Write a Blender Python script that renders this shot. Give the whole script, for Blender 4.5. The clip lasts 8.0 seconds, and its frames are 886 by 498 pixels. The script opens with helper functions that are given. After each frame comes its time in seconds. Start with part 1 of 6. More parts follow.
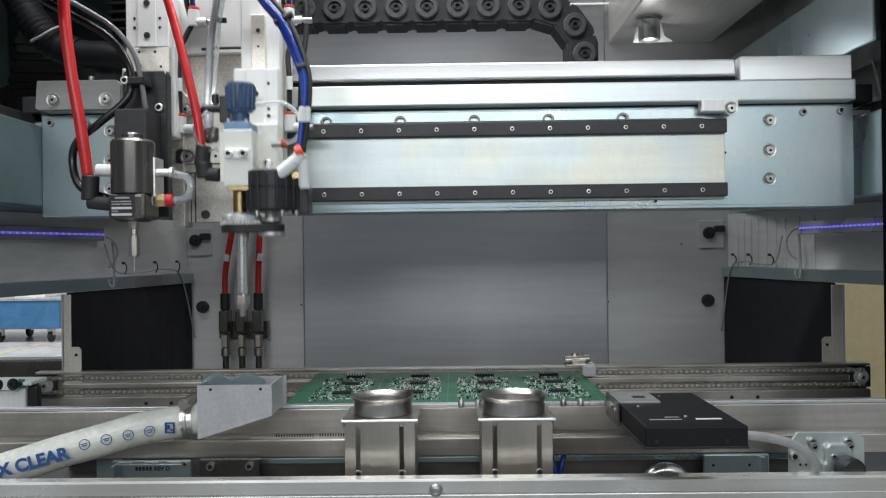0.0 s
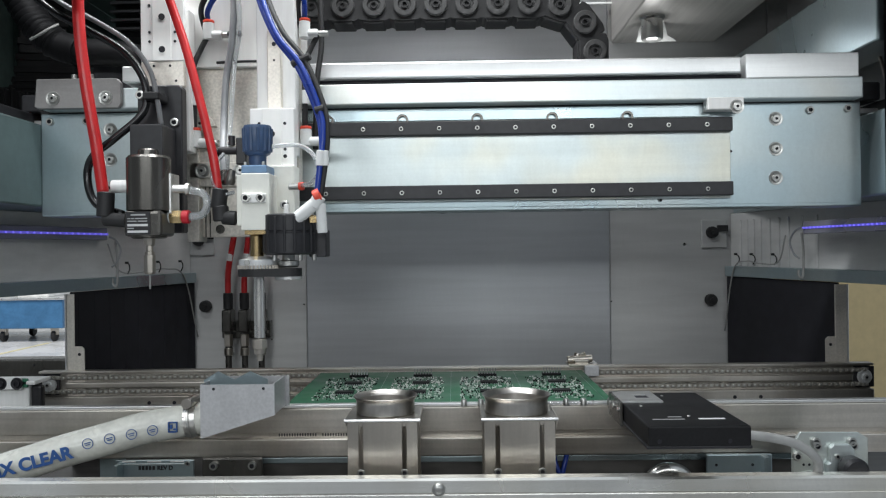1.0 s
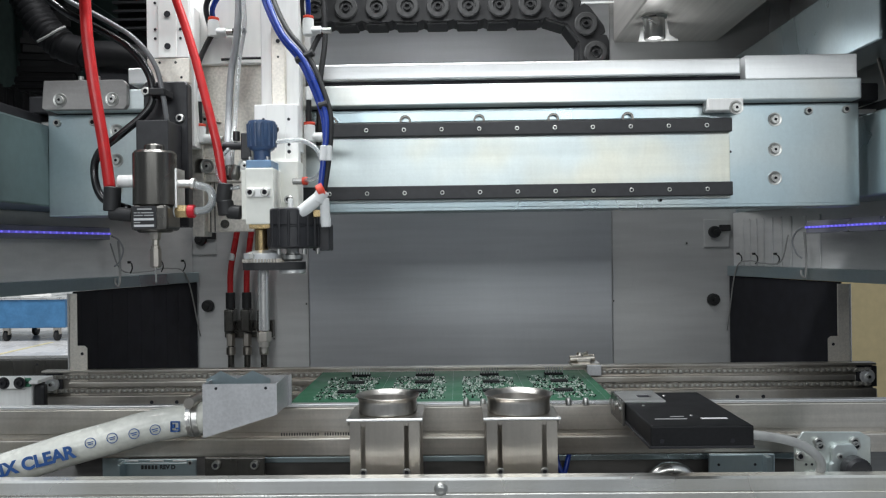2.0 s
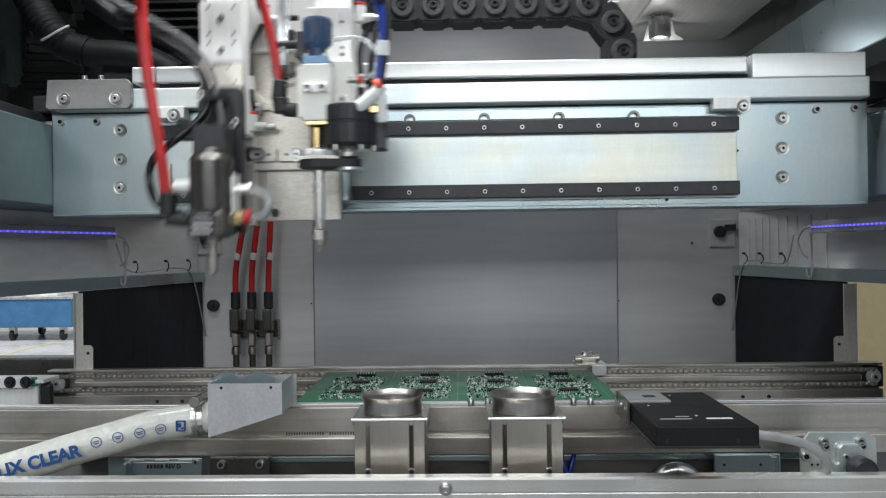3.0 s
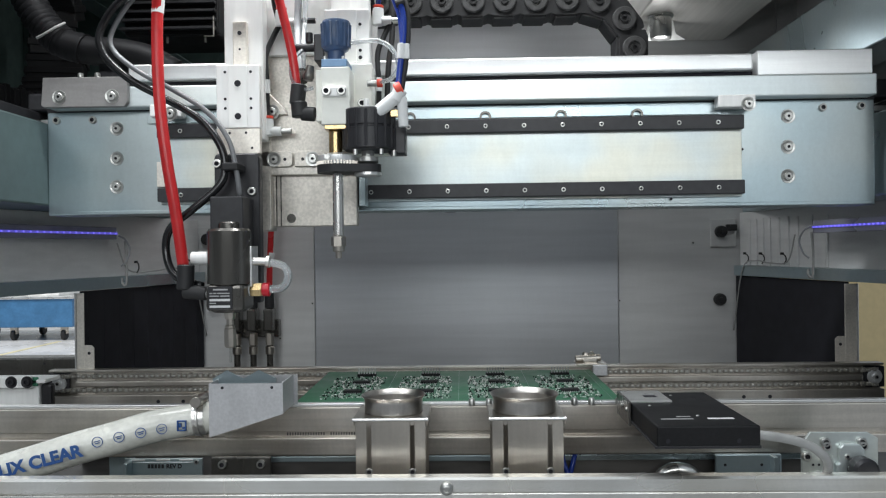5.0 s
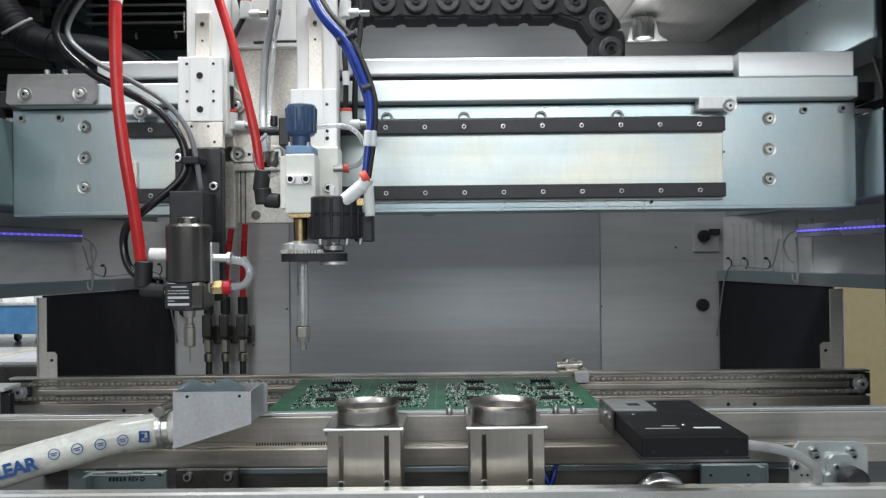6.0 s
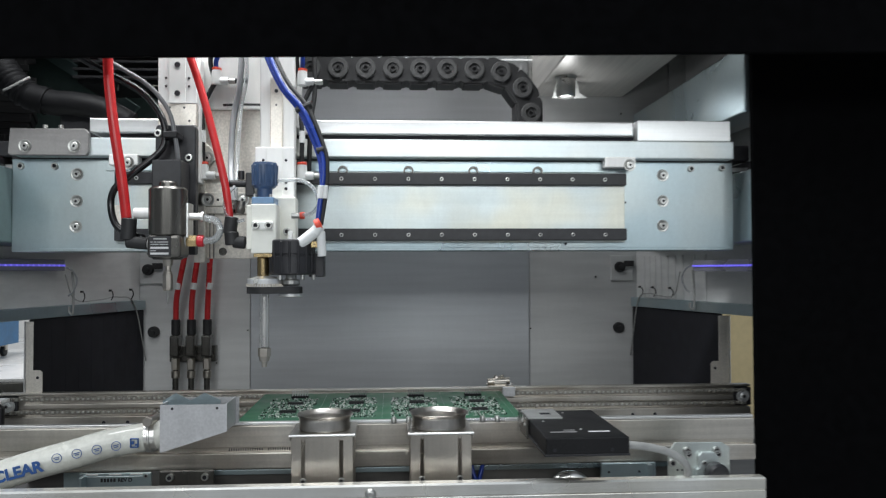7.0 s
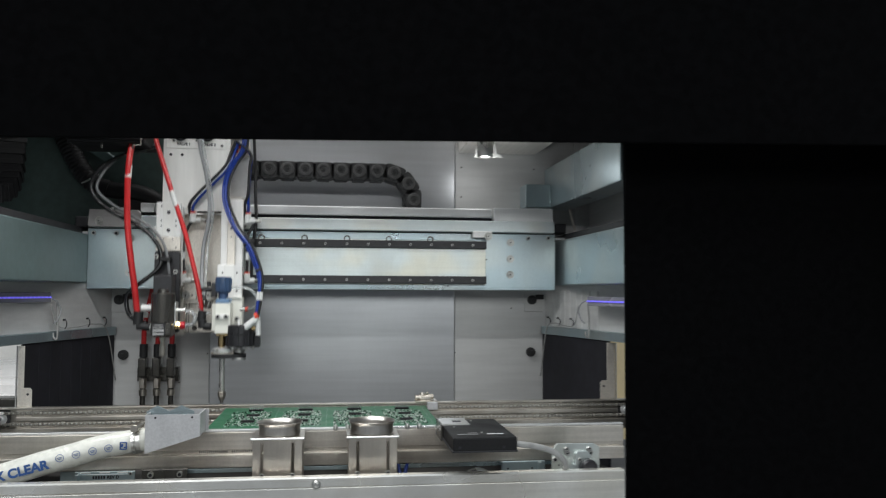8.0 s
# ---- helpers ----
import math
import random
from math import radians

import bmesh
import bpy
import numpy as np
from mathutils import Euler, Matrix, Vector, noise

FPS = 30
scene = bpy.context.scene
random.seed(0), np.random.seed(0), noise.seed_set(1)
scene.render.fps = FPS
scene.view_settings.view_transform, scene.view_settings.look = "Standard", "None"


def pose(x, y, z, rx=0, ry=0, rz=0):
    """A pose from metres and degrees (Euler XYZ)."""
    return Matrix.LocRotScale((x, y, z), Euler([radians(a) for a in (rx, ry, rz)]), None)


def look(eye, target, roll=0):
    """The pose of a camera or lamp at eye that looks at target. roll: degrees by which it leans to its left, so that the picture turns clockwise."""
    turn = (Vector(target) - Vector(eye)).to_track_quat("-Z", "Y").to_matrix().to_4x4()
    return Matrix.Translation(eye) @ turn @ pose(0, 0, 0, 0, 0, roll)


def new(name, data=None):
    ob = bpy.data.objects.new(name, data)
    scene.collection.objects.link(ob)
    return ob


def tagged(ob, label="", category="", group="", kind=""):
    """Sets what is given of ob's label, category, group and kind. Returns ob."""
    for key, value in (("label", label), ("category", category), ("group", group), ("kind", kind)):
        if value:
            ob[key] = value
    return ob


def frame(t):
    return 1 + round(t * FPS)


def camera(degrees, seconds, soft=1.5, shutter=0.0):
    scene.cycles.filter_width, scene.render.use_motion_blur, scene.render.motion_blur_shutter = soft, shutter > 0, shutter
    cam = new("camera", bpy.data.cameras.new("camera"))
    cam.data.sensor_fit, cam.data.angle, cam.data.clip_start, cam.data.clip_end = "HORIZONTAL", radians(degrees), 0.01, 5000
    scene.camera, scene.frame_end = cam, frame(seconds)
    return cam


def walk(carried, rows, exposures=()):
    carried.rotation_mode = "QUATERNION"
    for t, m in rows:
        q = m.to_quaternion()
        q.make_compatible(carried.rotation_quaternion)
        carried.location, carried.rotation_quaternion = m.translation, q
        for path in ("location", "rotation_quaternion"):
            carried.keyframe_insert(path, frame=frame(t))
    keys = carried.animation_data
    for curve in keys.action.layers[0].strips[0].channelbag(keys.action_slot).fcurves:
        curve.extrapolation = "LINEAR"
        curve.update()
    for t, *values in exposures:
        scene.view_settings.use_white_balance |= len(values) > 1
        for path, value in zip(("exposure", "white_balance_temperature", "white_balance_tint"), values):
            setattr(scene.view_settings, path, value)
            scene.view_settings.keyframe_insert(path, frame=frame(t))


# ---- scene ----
cam = camera(58.0, 8.0, soft=1.2, shutter=0.5)


def eye(x, y, z, yaw, pitch, roll):
    """A camera pose: yaw to the left of +y, pitch upwards, roll as look() takes it."""
    m = pose(x, y, z, 90 + pitch, 0, yaw)
    return m @ pose(0, 0, 0, 0, 0, roll)


CAMERA_ROWS = (
    (0.00, 0.0000, 0.0000, 1.1000, 0.6320, 0.0730, -0.7300),
    (0.50, 0.0000, 0.0000, 1.1000, 0.7760, 0.0520, -0.7300),
    (1.00, 0.0000, 0.0000, 1.1000, 0.8270, 0.0480, -0.7300),
    (1.50, 0.0000, 0.0000, 1.1000, 0.8750, 0.0300, -0.7300),
    (1.70, 0.0000, 0.0000, 1.1000, 0.9000, 0.0250, -0.7300),
    (2.80, 0.0000, 0.0000, 1.1000, 1.3000, 0.0000, -0.7300),
    (3.00, 0.0000, 0.0000, 1.1000, 1.3330, 0.0000, -0.7300),
    (4.00, 0.0000, 0.0000, 1.1000, 1.3400, 0.0000, -0.7300),
    (4.50, 0.0000, 0.0000, 1.1000, 1.4000, 0.0000, -0.7300),
    (5.80, 0.0000, 0.0000, 1.1000, 1.4000, 0.0000, -0.7300),
    (5.90, 0.0031, 0.0360, 1.0953, 0.4100, 0.3450, -0.6400),
    (6.00, 0.0033, 0.0259, 1.0966, 0.0648, 0.4597, -0.6046),
    (6.25, 0.0035, -0.0030, 1.1005, -0.8650, 0.7200, -0.5000),
    (6.50, 0.0032, -0.0378, 1.1068, -1.8400, 0.9200, -0.3950),
    (6.75, 0.0040, -0.0712, 1.1115, -2.7571, 1.2000, -0.3050),
    (7.00, 0.0048, -0.1076, 1.1161, -3.6693, 1.4950, -0.2150),
    (7.25, 0.0055, -0.1490, 1.1203, -4.6000, 1.8650, -0.0750),
    (7.50, 0.0060, -0.1963, 1.1245, -5.5568, 2.2590, 0.0752),
    (7.75, 0.0056, -0.2500, 1.1293, -6.5800, 2.6650, 0.1650),
    (8.00, 0.0046, -0.3100, 1.1341, -7.6386, 3.0679, 0.2419),
)
walk(cam, [(r[0], eye(*r[1:])) for r in CAMERA_ROWS],
     ((0.0, -0.14, 6500, 10), (1.7, -0.11, 6500, 10), (2.8, -0.05, 6500, 10), (4.5, -0.02, 6500, 10), (7.1, -0.03, 6500, 10), (7.4, -0.03, 6650, 10), (8.0, -0.03, 6650, 10)))

# ---- world and lights ----
world = bpy.data.worlds.new("hall")
scene.world = world
world.use_nodes = True
world.node_tree.nodes["Background"].inputs[0].default_value = (0.80, 0.90, 1.0, 1)
world.node_tree.nodes["Background"].inputs[1].default_value = 0.55


def area(name, eye_at, target, sx, sy, watts, colour):
    d = bpy.data.lights.new(name, "AREA")
    d.shape, d.size, d.size_y, d.energy, d.color = "RECTANGLE", sx, sy, watts, colour
    ob = new(name, d)
    ob.matrix_world = look(eye_at, target)
    return ob


# unseen key light from the hall, set low to pass the front sheet
area("front_key_light", (0.06, -1.9, 1.78), (0.0, 0.8, 1.14), 2.45, 0.5, 23, (0.93, 0.98, 1.0))
# added unseen light that brightens the left foreground
area("added_foreground_light", (-1.1, -1.6, 3.2), (-0.9, -1.4, 0.0), 1.4, 1.4, 26, (0.97, 0.99, 1.0))
# added light inside, out of view, that brightens the tool head
area("added_inner_light", (-0.15, 0.634, 1.57), (-0.15, 0.675, 1.10), 0.54, 0.03, 4.2, (0.95, 0.98, 1.0))
area("machine_roof_lamp", (0.0, 1.075, 1.58), (0.0, 1.12, 1.0), 0.62, 0.03, 0.75, (0.97, 0.99, 1.0))
# added unseen light that brightens the far hall
area("added_far_light", (-5.0, 8.0, 4.2), (-5.0, 9.5, 0.0), 3.0, 1.5, 215, (1.0, 0.98, 0.95))
spot = bpy.data.lights.new("spot_lamp_bulb", "POINT")
spot.energy, spot.color, spot.shadow_soft_size = 0.085, (0.95, 0.98, 1.0), 0.012
new("spot_lamp_bulb", spot).location = (0.2547, 1.02, 1.345)


# ---- materials ----
def mat(name, colour, rough=0.5, metal=0.0, vary=0.12, scale=60.0, bump=0.05, stretch=(1, 1, 1), stain=0.12, stain_scale=7.0,
        alpha=1.0, transmission=0.0, glow=0.0, piece=0.0, rough_vary=0.15, tint=None, gloss=0.5, scratch=0.0):
    """A procedural surface: base colour with fine grain, larger stains, uneven gloss and a fine relief."""
    m = bpy.data.materials.new(name)
    m.use_nodes = True
    nt = m.node_tree
    n, link = nt.nodes, nt.links.new
    b = n["Principled BSDF"]
    co = n.new("ShaderNodeTexCoord")
    mp = n.new("ShaderNodeMapping")
    mp.inputs["Scale"].default_value = stretch
    link(co.outputs["Object"], mp.inputs["Vector"])
    fine = n.new("ShaderNodeTexNoise")
    fine.inputs["Scale"].default_value, fine.inputs["Detail"].default_value = scale, 6
    link(mp.outputs[0], fine.inputs["Vector"])
    big = n.new("ShaderNodeTexNoise")
    big.inputs["Scale"].default_value, big.inputs["Detail"].default_value = stain_scale, 4
    big.inputs["Distortion"].default_value = 0.6
    link(co.outputs["Object"], big.inputs["Vector"])

    def stage(src, amount, prev):
        r = n.new("ShaderNodeMapRange")
        r.interpolation_type = "SMOOTHSTEP"
        r.inputs[1].default_value, r.inputs[2].default_value = 0.3, 0.7
        r.inputs[3].default_value, r.inputs[4].default_value = 1 - amount, 1 + amount
        link(src, r.inputs[0])
        x = n.new("ShaderNodeVectorMath")
        x.operation = "SCALE"
        link(prev, x.inputs[0])
        link(r.outputs[0], x.inputs[3])
        return x.outputs[0]

    rgb = n.new("ShaderNodeRGB")
    rgb.outputs[0].default_value = (*colour, 1)
    prev = rgb.outputs[0]
    if tint:
        mx = n.new("ShaderNodeMix")
        mx.data_type = "RGBA"
        other = n.new("ShaderNodeTexNoise")
        other.inputs["Scale"].default_value = stain_scale * 1.7
        link(co.outputs["Object"], other.inputs["Vector"])
        ramp = n.new("ShaderNodeMapRange")
        ramp.interpolation_type = "SMOOTHSTEP"
        ramp.inputs[1].default_value, ramp.inputs[2].default_value = 0.42, 0.68
        link(other.outputs["Fac"], ramp.inputs[0])
        link(ramp.outputs[0], mx.inputs[0])
        link(prev, mx.inputs[6])
        mx.inputs[7].default_value = (*tint, 1)
        prev = mx.outputs[2]
    prev = stage(fine.outputs["Fac"], vary, prev)
    prev = stage(big.outputs["Fac"], stain, prev)
    if scratch:
        mp2 = n.new("ShaderNodeMapping")
        mp2.inputs["Rotation"].default_value = (0.0, 0.6, 0.4)
        mp2.inputs["Scale"].default_value = (3.0, 6.0, 0.7)
        link(co.outputs["Object"], mp2.inputs["Vector"])
        sc = n.new("ShaderNodeTexNoise")
        sc.inputs["Scale"].default_value, sc.inputs["Detail"].default_value, sc.inputs["Distortion"].default_value = 45, 3, 1.2
        link(mp2.outputs[0], sc.inputs["Vector"])
        prev = stage(sc.outputs["Fac"], scratch * 0.28, prev)
        speck = n.new("ShaderNodeTexNoise")
        speck.inputs["Scale"].default_value, speck.inputs["Detail"].default_value = 420, 2
        link(co.outputs["Object"], speck.inputs["Vector"])
        prev = stage(speck.outputs["Fac"], scratch * 0.3, prev)
    if piece:
        info = n.new("ShaderNodeObjectInfo")
        prev = stage(info.outputs["Random"], piece, prev)
    link(prev, b.inputs["Base Color"])
    rr = n.new("ShaderNodeMapRange")
    rr.interpolation_type = "SMOOTHSTEP"
    rr.inputs[3].default_value, rr.inputs[4].default_value = max(0.02, rough - rough_vary * rough), min(1, rough + rough_vary * rough)
    rr.inputs[1].default_value, rr.inputs[2].default_value = 0.3, 0.7
    link(big.outputs["Fac"], rr.inputs[0])
    link(rr.outputs[0], b.inputs["Roughness"])
    b.inputs["Metallic"].default_value = metal
    b.inputs["Alpha"].default_value = alpha
    b.inputs["Specular IOR Level"].default_value = gloss
    b.inputs["Transmission Weight"].default_value = transmission
    if bump:
        bp = n.new("ShaderNodeBump")
        bp.inputs["Strength"].default_value, bp.inputs["Distance"].default_value = bump, 0.001
        link(fine.outputs["Fac"], bp.inputs["Height"])
        link(bp.outputs[0], b.inputs["Normal"])
    if glow:
        b.inputs["Emission Color"].default_value = (*colour, 1)
        b.inputs["Emission Strength"].default_value = glow
    return m


ZINC = mat("galvanised_zinc", (0.425, 0.52, 0.555), 0.30, 0.85, 0.018, 200, 0.02, (1, 1, 1), 0.07, 5, tint=(0.48, 0.54, 0.545), scratch=0.05)
ALU_ZINC = mat("pale_zinc_beam", (0.64, 0.70, 0.71), 0.34, 0.55, 0.03, 200, 0.02, (0.03, 1, 1), 0.08, 6, tint=(0.70, 0.71, 0.67), scratch=0.05)
ZINC_BED = mat("passivated_zinc_bed", (0.57, 0.63, 0.63), 0.33, 0.65, 0.035, 120, 0.03, (0.05, 1, 1.5), 0.12, 7, tint=(0.64, 0.64, 0.56), scratch=0.06)
ALU = mat("brushed_aluminium", (0.80, 0.80, 0.79), 0.30, 0.9, 0.07, 160, 0.06, (0.04, 1, 1), 0.07, 6, scratch=0.07)
RAIL_ALU = mat("worn_aluminium_rail", (0.78, 0.775, 0.74), 0.26, 0.75, 0.06, 160, 0.05, (0.04, 1, 1), 0.10, 6, tint=(0.70, 0.68, 0.62), scratch=0.06)
ALU_BRIGHT = mat("milled_aluminium", (0.86, 0.87, 0.87), 0.38, 0.7, 0.04, 200, 0.04, (0.05, 1, 1), 0.05, 8, scratch=0.03)
ANOD = mat("clear_anodised_aluminium", (0.92, 0.92, 0.90), 0.42, 0.08, 0.04, 220, 0.03, (1, 1, 0.1), 0.05, 9)
TOWER = mat("matt_white_anodised_plate", (0.93, 0.93, 0.90), 0.42, 0.1, 0.03, 160, 0.03, (1, 1, 0.1), 0.05, 8)
BEIGE = mat("nickel_plated_steel", (0.76, 0.715, 0.645), 0.40, 0.5, 0.07, 460, 0.06, (1, 1, 1), 0.05, 14, scratch=0.10)
STEEL = mat("stainless_steel", (0.54, 0.50, 0.445), 0.33, 1.0, 0.05, 200, 0.06, (1, 1, 0.05), 0.10, 10, scratch=0.07)
STEEL_H = mat("brushed_steel_rail", (0.52, 0.49, 0.445), 0.34, 0.9, 0.08, 220, 0.05, (0.03, 1, 1), 0.20, 9, tint=(0.45, 0.41, 0.36), scratch=0.10)
POLISH = mat("polished_steel", (0.74, 0.73, 0.70), 0.30, 0.9, 0.03, 80, 0.02, (1, 1, 1), 0.06, 20)
CHAIN_STEEL = mat("oiled_chain_steel", (0.46, 0.44, 0.40), 0.36, 0.8, 0.15, 300, 0.04)
CUP = mat("drawn_steel_cup", (0.46, 0.44, 0.415), 0.32, 1.0, 0.06, 200, 0.03, (1, 1, 0.05), 0.10, 30, scratch=0.08)
SCREW = mat("screw_steel", (0.50, 0.50, 0.48), 0.36, 1.0, 0.05, 300, 0.02, piece=0.12)
BLACK = mat("black_anodised", (0.022, 0.022, 0.025), 0.42, 0.1, 0.15, 150, 0.04, (1, 1, 1), 0.2, 10)
BLACK_MATT = mat("matt_black_cover", (0.011, 0.011, 0.016), 0.75, 0.0, 0.2, 60, 0.05, (1, 1, 1), 0.25, 6)
BLACK_PAINT = mat("black_box_paint", (0.009, 0.009, 0.010), 0.55, 0.0, 0.2, 400, 0.08, (1, 1, 1), 0.2, 12, gloss=0.25)
MASK_BLACK = mat("matt_black_mask", (0.0022, 0.0022, 0.0025), 0.95, 0.0, 0.2, 80, 0.02, gloss=0.03)
RUBBER = mat("black_rubber", (0.014, 0.014, 0.015), 0.6, 0.0, 0.2, 120, 0.08)
CHAIN = mat("cable_chain_plastic", (0.022, 0.022, 0.023), 0.5, 0.0, 0.2, 140, 0.06)
GUN = mat("gunmetal_anodised", (0.12, 0.115, 0.105), 0.28, 0.75, 0.08, 260, 0.03, (1, 1, 0.1), 0.08, 14, scratch=0.05)
WHITE_PLASTIC = mat("white_plastic", (0.72, 0.73, 0.72), 0.4, 0.0, 0.04, 90, 0.02)
NYLON = mat("milky_nylon", (0.84, 0.84, 0.77), 0.38, 0.0, 0.05, 70, 0.02, stain=0.06)
BLUE_KNOB = mat("blue_knob_plastic", (0.045, 0.085, 0.17), 0.4, 0.0, 0.12, 140, 0.05)
BLUE_PALE = mat("pale_blue_anodised", (0.16, 0.27, 0.42), 0.4, 0.3, 0.06, 140, 0.03)
RED_HOSE = mat("red_hose", (0.50, 0.020, 0.022), 0.32, 0.0, 0.08, 120, 0.03)
RED_RING = mat("red_ring", (0.58, 0.010, 0.025), 0.3)
LABEL_INK = mat("grey_label_print", (0.46, 0.46, 0.46), 0.5)
CABLE_DARK = mat("dark_grey_cable", (0.17, 0.175, 0.18), 0.3)
SMD = mat("bright_smd_parts", (0.62, 0.62, 0.60), 0.38, 0.4, 0.25, 900, 0.0, stain=0.3, stain_scale=400)
ORANGE = mat("orange_ring", (0.62, 0.06, 0.03), 0.4)
BLUE_TUBE = mat("blue_tube", (0.010, 0.038, 0.26), 0.28, 0.0, 0.08, 120, 0.02)
GREY_TUBE = mat("grey_tube", (0.32, 0.33, 0.34), 0.38, 0.0, 0.08, 120, 0.02)
GREY_CABLE = mat("grey_cable", (0.36, 0.36, 0.35), 0.5)
CLEAR = mat("clear_tube", (0.80, 0.83, 0.84), 0.12, 0.0, 0.03, 80, 0.01, transmission=0.75)
BRASS = mat("brass", (0.56, 0.42, 0.22), 0.26, 1.0, 0.06, 200, 0.02)
PCB = mat("green_circuit_board", (0.010, 0.105, 0.046), 0.45, 0.0, 0.12, 260, 0.03, (1, 1, 1), 0.12, 30)
CHIP = mat("black_chip", (0.012, 0.012, 0.013), 0.7, gloss=0.2)
TIN = mat("solder_tin", (0.40, 0.41, 0.41), 0.35, 0.9, 0.1, 300, 0.0, piece=0.15)
HOSE = mat("milky_reinforced_hose", (0.68, 0.68, 0.62), 0.26, 0.0, 0.06, 200, 0.05, stain=0.08, stain_scale=30)
INK = mat("blue_ink", (0.02, 0.09, 0.30), 0.5)
WHITE_INK = mat("white_print", (0.72, 0.72, 0.72), 0.5)
PANEL = mat("grey_sheet_panel", (0.55, 0.565, 0.585), 0.32, 0.7, 0.04, 120, 0.03, (0.05, 1, 1), 0.03, 2.5, scratch=0.03)
WALL_MATT = mat("matt_grey_sheet_wall", (0.56, 0.56, 0.555), 0.46, 0.3, 0.05, 90, 0.03, (0.1, 1, 1), 0.05, 3, scratch=0.03)
PANEL_SIDE = mat("grey_side_panel", (0.67, 0.67, 0.665), 0.42, 0.2, 0.05, 120, 0.03, (1, 0.1, 1), 0.08, 4, scratch=0.03)
SHEET = mat("plain_grey_sheet", (0.58, 0.58, 0.59), 0.38, 0.5, 0.04, 420, 0.04, (1, 1, 1), 0.05, 20, scratch=0.06)
DUCT = mat("polished_duct_sheet", (0.74, 0.71, 0.67), 0.34, 0.3, 0.07, 160, 0.02, (1, 0.03, 1), 0.08, 5)
TEAL = mat("dark_teal_beam", (0.10, 0.145, 0.145), 0.36, 0.3, 0.06, 90, 0.03, stain=0.15)
DARK_GREEN = mat("dark_green_panel", (0.050, 0.078, 0.072), 0.5, 0.2, 0.12, 80, 0.03)
FLOOR = mat("hall_floor_epoxy", (0.62, 0.62, 0.62), 0.28, 0.0, 0.06, 20, 0.02, stain=0.12, stain_scale=1.5)
HALL_WALL = mat("hall_wall_paint", (0.62, 0.62, 0.60), 0.8, 0.0, 0.04, 30, 0.02, stain=0.06, stain_scale=0.8)
DARK_WALL = mat("grey_reflection_wall", (0.24, 0.24, 0.25), 0.8, 0.0, 0.05, 20, 0.02, stain=0.2, stain_scale=0.6)
GREEN_BELT = mat("green_conveyor_belt", (0.05, 0.20, 0.12), 0.5)
CREAM = mat("cream_cabinet_paint", (0.66, 0.52, 0.28), 0.55, 0.0, 0.04, 40, 0.02, stain=0.05, stain_scale=2)
BLUE_PAINT = mat("blue_cart_paint", (0.05, 0.165, 0.33), 0.4, 0.0, 0.06, 30, 0.02)
YELLOW = mat("faded_yellow_floor_line", (0.58, 0.53, 0.34), 0.6)
LED = mat("blue_led", (0.20, 0.17, 0.95), 0.3, glow=1.1)
LED_TAPE = mat("blue_lit_led_tape", (0.17, 0.15, 0.75), 0.4, glow=0.42)
LED_BAR = mat("led_housing", (0.50, 0.50, 0.56), 0.25, 0.0, 0.04, 60, 0.0, transmission=0.5)
CORNER_BLACK = mat("dull_black_hose", (0.005, 0.005, 0.006), 0.65, 0.0, 0.2, 120, 0.06, gloss=0.25)
DULL_STEEL = mat("dull_steel_plate", (0.30, 0.29, 0.285), 0.42, 0.6, 0.05, 200, 0.04, (0.1, 1, 1), 0.12, 16, scratch=0.10)
PLATE_STEEL = mat("speckled_nickel_plate", (0.60, 0.565, 0.51), 0.40, 0.5, 0.09, 420, 0.07, (1, 1, 1), 0.08, 14, scratch=0.12)
CHAIN_WORN = mat("worn_chain_plastic", (0.055, 0.055, 0.055), 0.5, 0.0, 0.2, 140, 0.06)
GLOSS_BLACK = mat("glossy_black_cable", (0.010, 0.010, 0.011), 0.24, 0.0, 0.1, 120, 0.02)
DECK = mat("dark_deck_steel", (0.09, 0.085, 0.08), 0.45, 0.5, 0.2, 90, 0.05, (0.2, 1, 1), 0.25, 12)
SLOT_LIGHT = mat("slot_glow", (0.85, 0.88, 0.88), 0.5, glow=0.6)


# ---- builders ----
ANCHOR = {}


def thing(name, at_place, label, category, group="", kind=""):
    """An empty at the base of a thing; its parts are given in world places."""
    ob = new(name)
    ob.empty_display_size = 0.01
    ob.matrix_world = Matrix.Translation(at_place)
    ANCHOR[ob] = Vector(at_place)
    return tagged(ob, label, category, group, kind)


def part(name, bm, material, parent, label=""):
    """Links a bmesh, given in world places, as one mesh under a thing or a part."""
    me = bpy.data.meshes.new(name)
    a = ANCHOR[parent]
    bm.transform(Matrix.Translation(-a))
    bm.to_mesh(me)
    bm.free()
    for m in (material if isinstance(material, (list, tuple)) else [material]):
        me.materials.append(m)
    ob = new(name, me)
    ob.parent = parent
    ANCHOR[ob] = a
    return tagged(ob, label)


def solo(name, bm, material, label, category="", group="", kind=""):
    """A single-mesh thing in world places, with its origin at the foot of its box."""
    vs = [v.co for v in bm.verts]
    a = Vector((sum(v.x for v in vs) / len(vs), sum(v.y for v in vs) / len(vs), min(v.z for v in vs)))
    bm.transform(Matrix.Translation(-a))
    me = bpy.data.meshes.new(name)
    bm.to_mesh(me)
    bm.free()
    me.materials.append(material)
    ob = new(name, me)
    ob.location = a
    ANCHOR[ob] = a
    return tagged(ob, label, category, group, kind)


def share(name, me, parent, place, turn=None, label=""):
    """One more object on a shared mesh, under a thing, at a world place."""
    ob = new(name, me)
    ob.parent = parent
    ob.matrix_basis = Matrix.Translation(Vector(place) - ANCHOR[parent]) @ (turn or Matrix.Identity(4))
    return tagged(ob, label)


